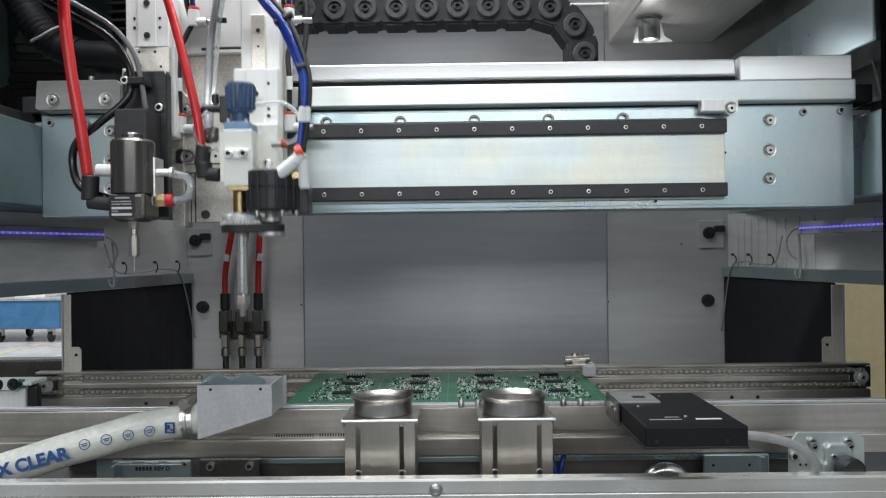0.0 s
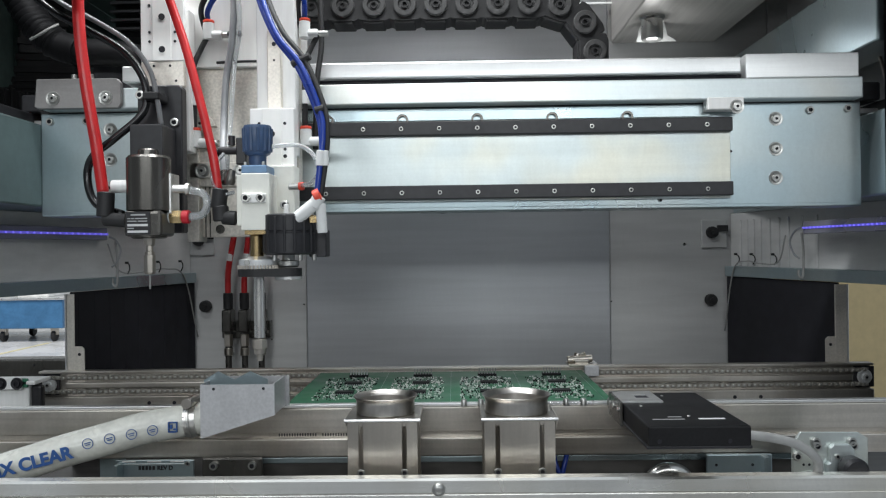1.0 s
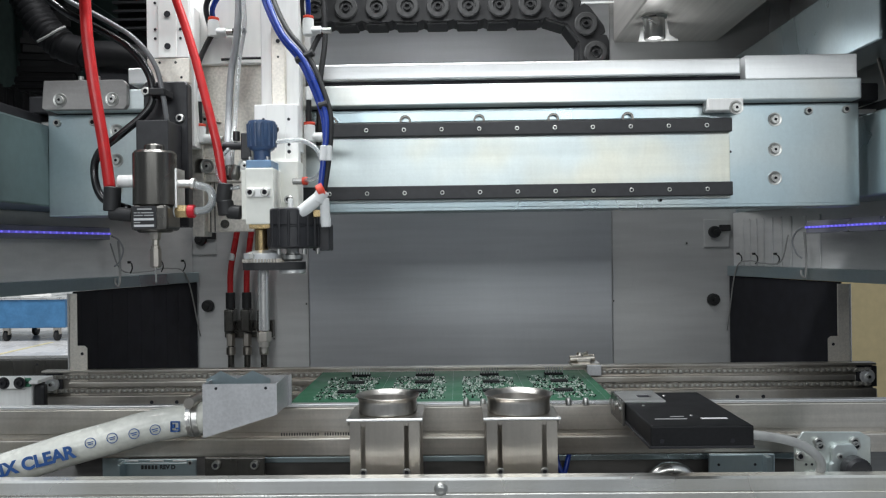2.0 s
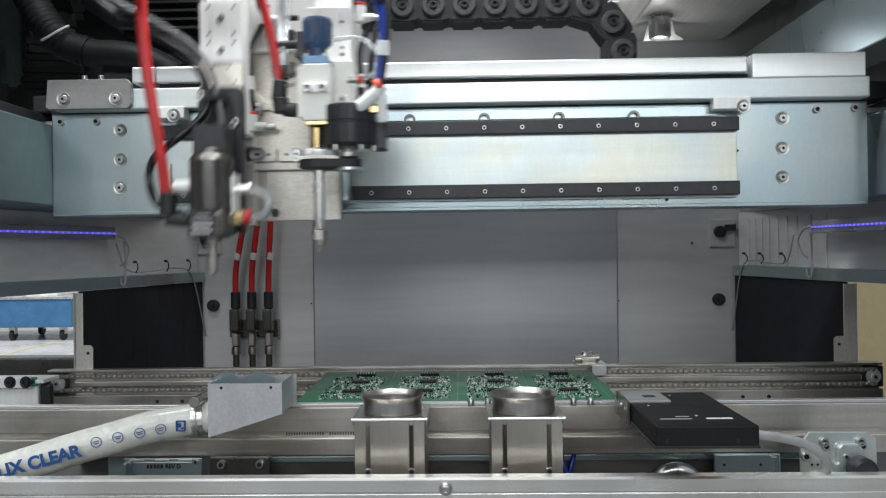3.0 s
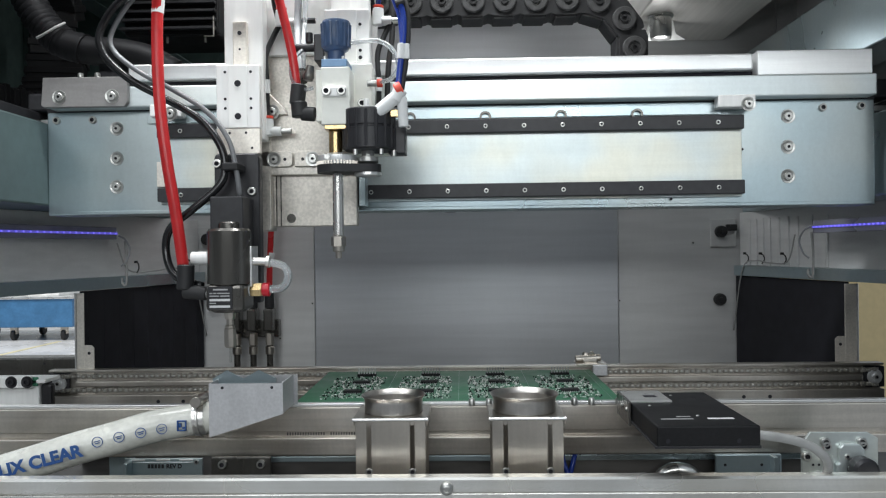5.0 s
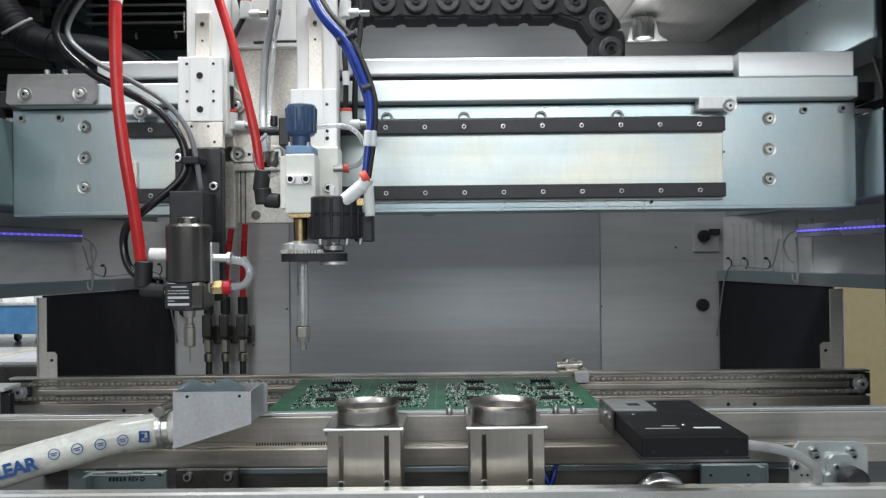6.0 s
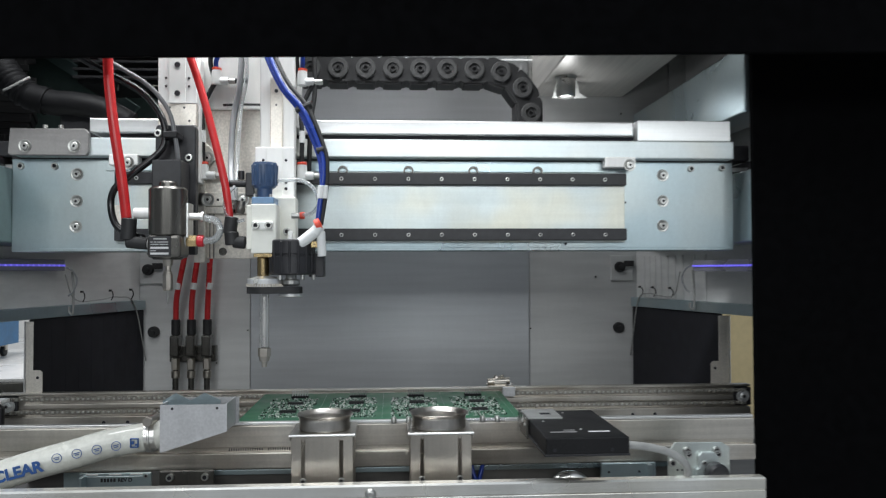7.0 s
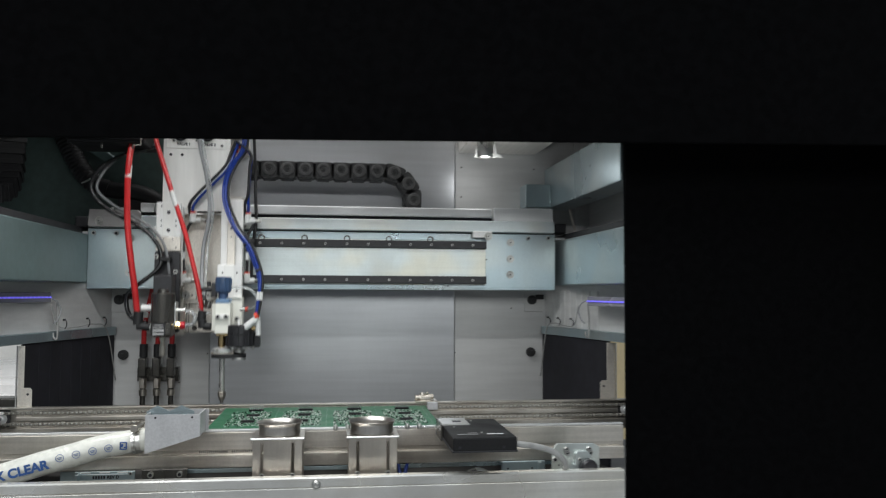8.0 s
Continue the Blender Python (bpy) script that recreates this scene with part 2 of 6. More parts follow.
def mesh_of(name, bm, *materials):
    me = bpy.data.meshes.new(name)
    bm.to_mesh(me)
    bm.free()
    for m in materials:
        me.materials.append(m)
    return me


def box(x0, x1, y0, y1, z0, z1, bevel=0.0008, bm=None, seg=2):
    """A bevelled block; added to bm where one is given."""
    b = bmesh.new()
    bmesh.ops.create_cube(b, size=1)
    sx, sy, sz = abs(x1 - x0), abs(y1 - y0), abs(z1 - z0)
    bmesh.ops.transform(b, matrix=Matrix.LocRotScale(((x0 + x1) / 2, (y0 + y1) / 2, (z0 + z1) / 2), None, (sx, sy, sz)), verts=b.verts)
    bv = min(bevel, 0.3 * min(sx, sy, sz))
    if bv > 0:
        bmesh.ops.bevel(b, geom=list(b.edges), offset=bv, segments=seg, affect="EDGES", profile=0.5)
    return join(bm, b)


def join(bm, b):
    if bm is None:
        return b
    me = bpy.data.meshes.new("tmp")
    b.to_mesh(me)
    b.free()
    bm.from_mesh(me)
    bpy.data.meshes.remove(me)
    return bm


def lathe(profile, p0, axis=(0, 0, 1), seg=32, bm=None, smooth=True):
    """Turns rows of (radius, height) round an axis through p0."""
    b = bmesh.new()
    q = Vector(axis).to_track_quat("Z", "Y").to_matrix().to_4x4()
    rings = []
    for r, h in profile:
        if r < 1e-6:
            rings.append([b.verts.new((0, 0, h))])
        else:
            rings.append([b.verts.new((r * math.cos(2 * math.pi * i / seg), r * math.sin(2 * math.pi * i / seg), h)) for i in range(seg)])
    for a, c in zip(rings, rings[1:]):
        for i in range(seg):
            j = (i + 1) % seg
            if len(a) == 1 and len(c) == 1:
                continue
            if len(a) == 1:
                f = b.faces.new((a[0], c[j], c[i]))
            elif len(c) == 1:
                f = b.faces.new((a[i], a[j], c[0]))
            else:
                f = b.faces.new((a[i], a[j], c[j], c[i]))
            f.smooth = smooth
    bmesh.ops.recalc_face_normals(b, faces=b.faces)
    b.transform(Matrix.Translation(p0) @ q)
    for e in b.edges:
        if len(e.link_faces) == 2 and e.calc_face_angle(0) > 0.6:
            e.smooth = False
    return join(bm, b)


def rod(p0, p1, r, seg=20, bm=None, chamfer=0.12):
    """A solid round bar from p0 to p1 with chamfered ends."""
    d = Vector(p1) - Vector(p0)
    length, c = d.length, min(r * chamfer, d.length * 0.2)
    return lathe([(0, 0), (r - c, 0), (r, c), (r, length - c), (r - c, length), (0, length)], p0, d, seg, bm)


def hexbar(p0, p1, r, bm=None):
    d = Vector(p1) - Vector(p0)
    return lathe([(0, 0), (r * 0.92, 0), (r, r * 0.08), (r, d.length - r * 0.08), (r * 0.92, d.length), (0, d.length)], p0, d, 6, bm, smooth=False)


def curve_points(points, steps=8):
    """A smooth line through the points."""
    pts = [Vector(p) for p in points]
    pts = [2 * pts[0] - pts[1]] + pts + [2 * pts[-1] - pts[-2]]
    out = []
    for a, b, c, d in zip(pts, pts[1:], pts[2:], pts[3:]):
        for i in range(steps):
            t = i / steps
            out.append(0.5 * (2 * b + (c - a) * t + (2 * a - 5 * b + 4 * c - d) * t * t + (3 * b - a - 3 * c + d) * t ** 3))
    return out + [pts[-2]]


def tube(points, r, seg=12, bm=None, steps=8, ribs=0.0, pitch=0.01):
    """A round hose along a smooth line; ribs makes it corrugated."""
    line = curve_points(points, steps)
    if ribs:
        fine, total = [], 0.0
        for a, b in zip(line, line[1:]):
            n = max(1, int((b - a).length / (pitch / 4)))
            fine += [a.lerp(b, i / n) for i in range(n)]
        line = fine + [line[-1]]
    b = bmesh.new()
    up = Vector((0.13, 0.27, 0.95)).normalized()
    rings, run = [], 0.0
    for i, p in enumerate(line):
        t = (line[min(i + 1, len(line) - 1)] - line[max(i - 1, 0)]).normalized()
        side = t.cross(up).normalized()
        up = side.cross(t).normalized()
        if i:
            run += (p - line[i - 1]).length
        rr = r + (ribs * math.sin(2 * math.pi * run / pitch) if ribs else 0)
        rings.append([b.verts.new(p + rr * (math.cos(2 * math.pi * k / seg) * side + math.sin(2 * math.pi * k / seg) * up)) for k in range(seg)])
    for a, c in zip(rings, rings[1:]):
        for k in range(seg):
            b.faces.new((a[k], a[(k + 1) % seg], c[(k + 1) % seg], c[k])).smooth = True
    b.faces.new(rings[0][::-1])
    b.faces.new(rings[-1])
    bmesh.ops.recalc_face_normals(b, faces=b.faces)
    return join(bm, b)


def prism(outline, y0, y1, bm=None, bevel=0.0):
    """A plate with an (x, z) outline from y0 to y1."""
    b = bmesh.new()
    lo = [b.verts.new((x, y0, z)) for x, z in outline]
    f = b.faces.new(lo)
    r = bmesh.ops.extrude_face_region(b, geom=[f])
    for v in r["geom"]:
        if isinstance(v, bmesh.types.BMVert):
            v.co.y = y1
    bmesh.ops.recalc_face_normals(b, faces=b.faces)
    if bevel:
        bmesh.ops.bevel(b, geom=list(b.edges), offset=bevel, segments=1, affect="EDGES")
    return join(bm, b)


def bolt_mesh(name, r, h, material=None, washer=True, socket=0.54):
    """A socket-head screw that looks along -y, seated at y = 0: washer, head with a real socket."""
    seat = [(r * 1.7, 0), (r * 1.64, h * 0.25), (r * 1.16, h * 0.22), (r * 1.02, h * 0.1), (r, h * 0.22)] if washer else [(r, 0)]
    b = lathe(seat + [(r, h * 0.85), (r * 0.88, h), (r * (socket + 0.02), h), (r * (socket - 0.02), h * 0.35), (0, h * 0.35)], (0, 0, 0), (0, -1, 0), 18)
    # socket faces painted black for the shade inside the recess
    for f in b.faces:
        c = f.calc_center_median()
        if math.hypot(c.x, c.z) < r * socket:
            f.material_index = 1
    return mesh_of(name, b, material or SCREW, BLACK_MATT)


BOLT_L = bolt_mesh("bolt", 0.0040, 0.0022, None, True, 0.32)
BOLT_M = bolt_mesh("bolt", 0.0036, 0.0034, None, False)
BOLT_S = bolt_mesh("bolt", 0.0021, 0.0012, None, False)
CAP_DARK = bolt_mesh("cap_screw", 0.0048, 0.003, BLACK)
# thin black discs that stand in for the shade inside holes
HOLE = mesh_of("hole", lathe([(0.0022, -0.0005), (0.0020, 0.0004), (0, 0.0004)], (0, 0, 0), (0, -1, 0), 16), BLACK_MATT)
HOLE_L = mesh_of("hole", lathe([(0.0040, -0.0005), (0.0037, 0.0004), (0, 0.0004)], (0, 0, 0), (0, -1, 0), 20), BLACK_MATT)


def words(name, text, size, place, turn, material, parent, label=""):
    """Lettering as a thin mesh."""
    c = bpy.data.curves.new("tmp", "FONT")
    c.body, c.size, c.extrude, c.offset = text, size, 0.0002, size * 0.042
    o = new("tmp", c)
    me = bpy.data.meshes.new_from_object(o.evaluated_get(bpy.context.evaluated_depsgraph_get()))
    bpy.data.objects.remove(o)
    me.name = name
    me.materials.clear()
    me.materials.append(material)
    return share(name, me, parent, place, turn, label)


# ---- setting ----
def hall():
    b = box(-14, 14, -6, 14, -0.05, 0.0, 0)
    solo("ground", b, FLOOR, "pale grey polished factory floor", "floor", kind="structure")
    solo("hall_wall_back", box(-14, 14, 13.8, 14, 0, 5, 0), HALL_WALL, "pale painted factory hall wall", "wall", kind="structure")
    solo("hall_wall_left", box(-14, -13.8, -6, 13.8, 0, 5, 0), HALL_WALL, "pale painted factory hall wall", "wall", kind="structure")
    # unseen wall, added to give the metals something dark to mirror
    solo("hall_wall_front", box(-14, 14, -4.2, -4.0, 0, 3.4, 0), DARK_WALL, "unseen grey wall added for the metal parts to reflect", "wall", kind="structure")
    solo("floor_line", box(-5.10, -5.04, 7.5, 9.9, 0.0, 0.004, 0), YELLOW, "yellow line painted on the hall floor", "floor marking", kind="structure")
    t = thing("cabinet", (1.35, 3.0, 0), "cream painted steel cabinet beyond the machine", "cabinet")
    part("body", box(1.25, 2.6, 2.8, 3.4, 0.08, 1.07, 0.01), CREAM, t)
    part("plinth", box(1.28, 2.58, 2.83, 3.38, 0.0, 0.08, 0.004), BLACK_MATT, t)
    # blue cart
    t = thing("cart", (-6.0, 10.3, 0), "blue steel workshop cart on castors loaded with white boxes", "cart")
    part("tray", box(-7.8, -4.95, 10.0, 10.9, 0.17, 0.53, 0.01), BLUE_PAINT, t)
    part("rim", box(-7.82, -4.93, 9.98, 10.92, 0.53, 0.56, 0.006), ALU, t)
    for x in (-7.3, -6.4, -5.75, -5.10):
        for y in (10.1, 10.8):
            w = part("castor", rod((x - 0.025, y, 0.07), (x + 0.025, y, 0.07), 0.07, 20), RUBBER, t)
            part("fork", box(x - 0.04, x + 0.04, y - 0.03, y + 0.03, 0.08, 0.18, 0.004), STEEL, w)
    for x0, x1, h in ((-7.6, -6.9, 0.16), (-6.5, -5.8, 0.10), (-5.6, -5.2, 0.14)):
        solo("carton", box(x0, x1, 10.15, 10.7, 0.56, 0.56 + h, 0.01), WHITE_PLASTIC, "white carton lying on the blue cart", "carton", "cartons on the cart")


def back_wall():
    t = thing("wall_back", (0, 1.15, 0.6), "grey brushed sheet-metal back wall of the machine in three panels", "wall", kind="structure")
    xs = -0.2133, 0.2217
    part("panel", box(-0.45, xs[0] - 0.0008, 1.148, 1.16, 0.55, 1.60, 0.001), WALL_MATT, t)
    part("panel", box(xs[0] + 0.0008, xs[1] - 0.0008, 1.143, 1.155, 0.55, 1.60, 0.001), PANEL, t)
    part("panel", box(xs[1] + 0.0008, 0.45, 1.148, 1.16, 0.55, 1.60, 0.001), WALL_MATT, t)
    for a, c in ((-0.62, -0.451), (0.451, 0.62)):
        part("upper_panel", box(a, c, 1.148, 1.16, 1.075, 1.60, 0.001), PANEL_SIDE, t)
    for x, z in ((0.3284, 1.1043), (0.2233, 1.0230), (-0.2174, 1.0239), (-0.2646, 0.9741)):
        share("bolt", BOLT_S, t, (x, 1.148, z))
    for i in range(5):
        for x in (0.2217 + 0.012, 0.372):
            share("rivet", BOLT_S, t, (x, 1.148, 1.20 + 0.055 * i))
    # rubber bumpers
    for px in ((0.3665, 1.1198, 1), (0.3641, 1.0238, 0), (-0.3585, 1.0230, 0), (-0.3675, 1.1181, 1)):
        b = thing("bumper", (px[0], 1.148, px[1]), "round black rubber bumper on a grey plate on the wall", "bumper", "wall bumpers")
        part("disc", lathe([(0, 0.012), (0.003, 0.012), (0.0034, 0.009), (0.0076, 0.009), (0.0084, 0.007), (0.0084, 0)], (px[0], 1.146, px[1]), (0, -1, 0), 24), RUBBER, b)
        if px[2]:
            part("plate", box(px[0] - 0.014, px[0] + 0.022, 1.1445, 1.148, px[1] - 0.022, px[1] + 0.018, 0.002), WALL_MATT, b)
            part("arm", box(px[0] + 0.007, px[0] + 0.022, 1.138, 1.1445, px[1] + 0.001, px[1] + 0.010, 0.001), RUBBER, b)
    # low duct with polished underside
    t = thing("ceiling_duct", (0.3, 1.0, 1.392), "polished sheet-metal duct under the machine roof", "duct", kind="structure")
    part("shell", box(0.228, 0.375, 0.63, 1.147, 1.392, 1.60, 0.002), DUCT, t)
    c = thing("spot_lamp", (0.2547, 1.02, 1.3637), "short polished steel cylinder lamp hanging under the duct", "lamp")
    x, z = 0.2547, 1.3623
    part("housing", lathe([(0, 0), (0.010, 0), (0.0125, 0.001), (0.0135, 0.003), (0.0135, 0.026), (0.016, 0.028), (0.016, 1.392 - z), (0, 1.392 - z)], (x, 1.02, z), (0, 0, 1), 32), POLISH, c)
    # white plate paints the bright lit patch behind the cylinder
    part("reflector_flap", prism([(0.2393, 1.3664), (0.2437, 1.3853), (0.2524, 1.3954), (0.2749, 1.3964), (0.2792, 1.3744), (0.2909, 1.3669)], 1.040, 1.043), TOWER, c, "white plate standing in for the lit patch behind the lamp")
    # slotted roof edge; strips glow in place of light shining through
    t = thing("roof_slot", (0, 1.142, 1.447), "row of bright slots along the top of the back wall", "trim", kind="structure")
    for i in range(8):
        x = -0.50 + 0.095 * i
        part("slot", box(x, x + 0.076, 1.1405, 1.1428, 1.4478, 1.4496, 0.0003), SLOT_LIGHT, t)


def sides():
    for s, name in ((-1, "left"), (1, "right")):
        # ledge along the side, splayed towards the front
        far, near = ((-0.3701, 1.14), (-0.500, 0.62)) if s < 0 else ((0.3830, 1.14), (0.4648, 0.75))
        far, near = Vector((*far, 0)), Vector((*near, 0))
        d = (near - far).normalized()
        n = Vector((-d.y, d.x, 0)) * (1 if s > 0 else -1)
        if n.x * s < 0:
            n = -n

        def slab(a, b, t0, t1, z0, z1, bevel=0.0006):
            m = bmesh.new()
            c = [a + n * t0, b + n * t0, b + n * t1, a + n * t1]
            vs = [m.verts.new((p.x, p.y, z)) for z in (z0, z1) for p in c]
            for q in ((0, 1, 2, 3), (4, 5, 6, 7), (0, 1, 5, 4), (1, 2, 6, 5), (2, 3, 7, 6), (3, 0, 4, 7)):
                m.faces.new([vs[k] for k in q])
            bmesh.ops.recalc_face_normals(m, faces=m.faces)
            bmesh.ops.bevel(m, geom=list(m.edges), offset=bevel, segments=1, affect="EDGES")
            return m

        t = thing("side_ledge", (far.x, 1.0, 1.05), "galvanised sheet-metal ledge along the machine side", "ledge", "side ledges", "structure")
        part("ledge", slab(far, near, 0, 0.012, 1.0576, 1.0716), ZINC, t)
        t = thing("wall_" + name, (far.x, 1.0, 1.07), "grey sheet-metal side wall above the ledge", "wall", kind="structure")
        part("panel", slab(far, near, 0.010, 0.016, 1.0716, 1.146), PANEL_SIDE, t)
        if s > 0:
            for u in (0.06, 0.10, 0.14, 0.18, 0.23, 0.28, 0.33, 0.40, 0.47):
                a = far.lerp(near, u)
                part("crease", slab(a, a + d * 0.0045, 0.0084, 0.0099, 1.0722, 1.136, 0.0012), PANEL_SIDE, t)
            part("upper_panel", box(0.478, 0.484, 0.75, 1.146, 1.146, 1.60, 0.001), PANEL_SIDE, t)
            part("panel_rib", box(0.474, 0.478, 0.75, 1.146, 1.252, 1.256, 0.0006), PANEL_SIDE, t)
        # black cover below the ledge
        mid = far.lerp(near, 0.462 if s < 0 else 0.575)
        t = thing("curtain", (far.x, 1.0, 0.85), "matt black curtain closing the side opening", "curtain", "side curtains")
        part("sheet", slab(far, mid, 0.003, 0.008, 0.80, 1.0570), BLACK_MATT, t)
        for k in range(9 if s < 0 else 0):
            a = far.lerp(mid, (k + 0.5) / 9)
            part("fold", slab(a, a + d * 0.006, 0.0026, 0.0032, 0.80, 1.0565, 0.0001), BLACK_MATT, t)
        # steel bracket at its front edge
        t = thing("side_bracket", (mid.x, mid.y, 0.93), "upright stainless bracket beside the black curtain", "bracket", "side brackets")
        q = s * -1
        wide = 0.0085 if s < 0 else 0.0130
        part("upright", box(mid.x - q * wide, mid.x, mid.y - 0.004, mid.y - 0.0025, 0.93, 1.055, 0.0004), BEIGE, t)
        part("foot", prism([(mid.x, 0.93), (mid.x, 0.9960), (mid.x + q * 0.0080, 0.9960), (mid.x + q * 0.0110, 0.9930), (mid.x + q * 0.0110, 0.93)], mid.y - 0.004, mid.y - 0.0025), BEIGE, t)
        share("hole", HOLE, t, (mid.x + q * 0.0055, mid.y - 0.004, 0.9870), Matrix.Scale(0.85, 4))
        part("post", rod((mid.x - q * (wide + 0.003), mid.y, 0.93), (mid.x - q * (wide + 0.003), mid.y, 1.055), 0.0012, 10), ALU, t)
        # blue lamp strip
        a, b2 = far.lerp(near, 0.36 if s < 0 else 0.48), far.lerp(near, 1.0)
        if s > 0:
            a, b2 = Vector((0.4085, 0.940, 0)), Vector((0.4250, 0.755, 0))
        t = thing("led_strip", (a.x, a.y, 1.115), "clear tube with a row of glowing blue diodes", "lamp", "blue lamp strips")
        up = 0.0035 if s < 0 else 0.0
        part("channel", slab(a, b2, -0.001, 0.0095, 1.1130 + up, 1.1275 + up), LED_BAR, t)
        part("tape", slab(a, b2, -0.0022, -0.0012, 1.1188 + up, 1.1213 + up, 0.0002), LED_TAPE, t)
        count = 36 if s < 0 else 24
        for k in range(count):
            p = a.lerp(b2, (k + 0.5) / count) - n * 0.0022
            part("diode", lathe([(0, 0), (0.0008, 0.0005), (0.0009, 0.0016), (0, 0.0022)], (p.x, p.y, 1.120 + up), tuple(-n), 8), LED, t)
        # cable ties and the wire along the ledge
        t = thing("cable", (far.x, 1.0, 1.072), "thin white cable tied along the side wall", "cable", "side cables")
        q = [far.lerp(near, u) - n * 0.001 for u in (0.0, 0.06, 0.14, 0.22, 0.32, 0.36)]
        zz = (0.98, 1.066, 1.079, 1.0765, 1.079, 1.112)
        part("wire", tube([(p.x, p.y, z) for p, z in zip(q, zz)], 0.0009, 8), GREY_CABLE, t)
        for u in (0.075, 0.17, 0.29):
            p = far.lerp(near, u) - n * 0.001
            part("tie", tube([(p.x, p.y, 1.0885), (p.x + 0.0030, p.y - 0.003, 1.0860), (p.x + 0.0038, p.y - 0.004, 1.0805), (p.x + 0.0010, p.y - 0.003, 1.0750)], 0.0008, 8), RUBBER, t)
            part("tie_head", box(p.x - 0.0024, p.x + 0.0014, p.y - 0.004, p.y, 1.0872, 1.0902, 0.0006), RUBBER, t)
        p = a - n * 0.003
        part("lead", tube([(p.x, p.y, 1.121), (p.x - s * 0.006, p.y + 0.006, 1.116), (p.x - s * 0.009, p.y + 0.012, 1.104), (p.x - s * 0.006, p.y + 0.008, 1.090), (p.x - s * 0.001, p.y + 0.004, 1.084)], 0.0011, 10), GREY_TUBE, t, "white lead of the lamp strip")
        p = far.lerp(near, 0.34 if s < 0 else 0.45) - n * 0.004
        part("hook", tube([(p.x, p.y, 1.115), (p.x + 0.002, p.y, 1.09), (p.x + 0.001, p.y, 1.062), (p.x - 0.004, p.y, 1.064), (p.x - 0.004, p.y, 1.070)], 0.0014, 10), GREY_CABLE, t)
        # beam on which the gantry runs
        x0, x1 = (-0.470, -0.398) if s < 0 else (0.398, 0.470)
        t = thing("side_beam", (x0, 0.9, 1.145), "blue-grey galvanised beam on which the gantry runs", "beam", "gantry side beams", "structure")
        y0 = 0.62 if s < 0 else 0.742
        # left web in dark teal, right web in zinc
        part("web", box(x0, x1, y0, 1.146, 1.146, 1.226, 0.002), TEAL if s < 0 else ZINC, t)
        part("rail", box(x0 + 0.012, x1 - 0.012, y0, 1.146, 1.226, 1.238, 0.001), BLACK, t)
    # upper channel on one side
    t = thing("upper_channel", (0.42, 0.9, 1.29), "galvanised channel under the machine roof", "beam", kind="structure")
    part("web", box(0.392, 0.44, 0.742, 1.146, 1.288, 1.364, 0.002), ZINC, t)
    part("end_plate", box(0.345, 0.391, 1.10, 1.146, 1.288, 1.330, 0.001), ZINC, t)


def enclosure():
    """Added black sheets that mask the view's edges, with plain roof, panel and bed."""
    # made-up black sheets, edges placed to black out the view's top and right
    t = thing("border_mask", (0, 0.61, 1.40), "added black sheets masking the top and right of the view", "wall", kind="structure")
    part("header", prism([(-0.64, 1.2930), (0.80, 1.3212), (0.80, 1.66), (-0.64, 1.66)], 0.594, 0.600, None, 0.001), MASK_BLACK, t)
    part("jamb", box(0.3912, 0.80, 0.722, 0.730, 0.0, 1.66, 0.001), MASK_BLACK, t)
    part("return_sheet", box(0.784, 0.80, 0.613, 1.17, 1.10, 1.62, 0.002), MASK_BLACK, t)
    solo("ceiling", box(-0.64, 0.80, 0.613, 1.17, 1.62, 1.64, 0), PANEL_SIDE, "grey roof sheet of the machine", "ceiling", kind="structure")
    # unseen dark sheet added to keep light off the upper back wall
    t = thing("light_blocker", (-0.1, 0.652, 1.59), "added dark sheet keeping the inner light off the back wall", "trim", kind="structure")
    part("back", box(-0.43, 0.224, 0.650, 0.653, 1.5595, 1.6195, 0.0006), MASK_BLACK, t)
    t = thing("wall_inner_left", (-0.6, 0.9, 1.25), "dark green panel behind the cables", "wall", kind="structure")
    part("panel", box(-0.62, -0.26, 1.112, 1.125, 1.24, 1.60, 0.002), DARK_GREEN, t)
    part("side", box(-0.63, -0.615, 0.62, 1.125, 1.23, 1.60, 0.002), DARK_GREEN, t)
    # machine bed
    t = thing("machine_base", (0, 0.8, 0), "steel machine base below the conveyor", "machine base", kind="structure")
    part("deck", box(-0.60, 0.315, 0.58, 1.145, 0.845, 0.860, 0.002), DECK, t)
    part("cabinet", box(-0.60, 0.317, 0.58, 1.145, 0.0, 0.845, 0.004), PANEL_SIDE, t)
    part("rear_deck", box(0.315, 0.60, 0.742, 1.145, 0.845, 0.860, 0.002), DECK, t)
    part("side_cabinet", box(0.318, 0.80, 0.742, 1.145, 0.0, 0.845, 0.004), PANEL_SIDE, t)
    part("strip", box(-0.205, 0.30, 0.705, 0.722, 0.9125, 0.9180, 0.001), ZINC, t)
    # plain dark sheet closing the gap below the strip
    part("under_web", box(-0.205, 0.30, 0.709, 0.722, 0.8605, 0.9123, 0.0006), DECK, t)
    part("strip_post", box(-0.318, -0.300, 0.706, 0.721, 0.8605, 0.9185, 0.001), ZINC, t)


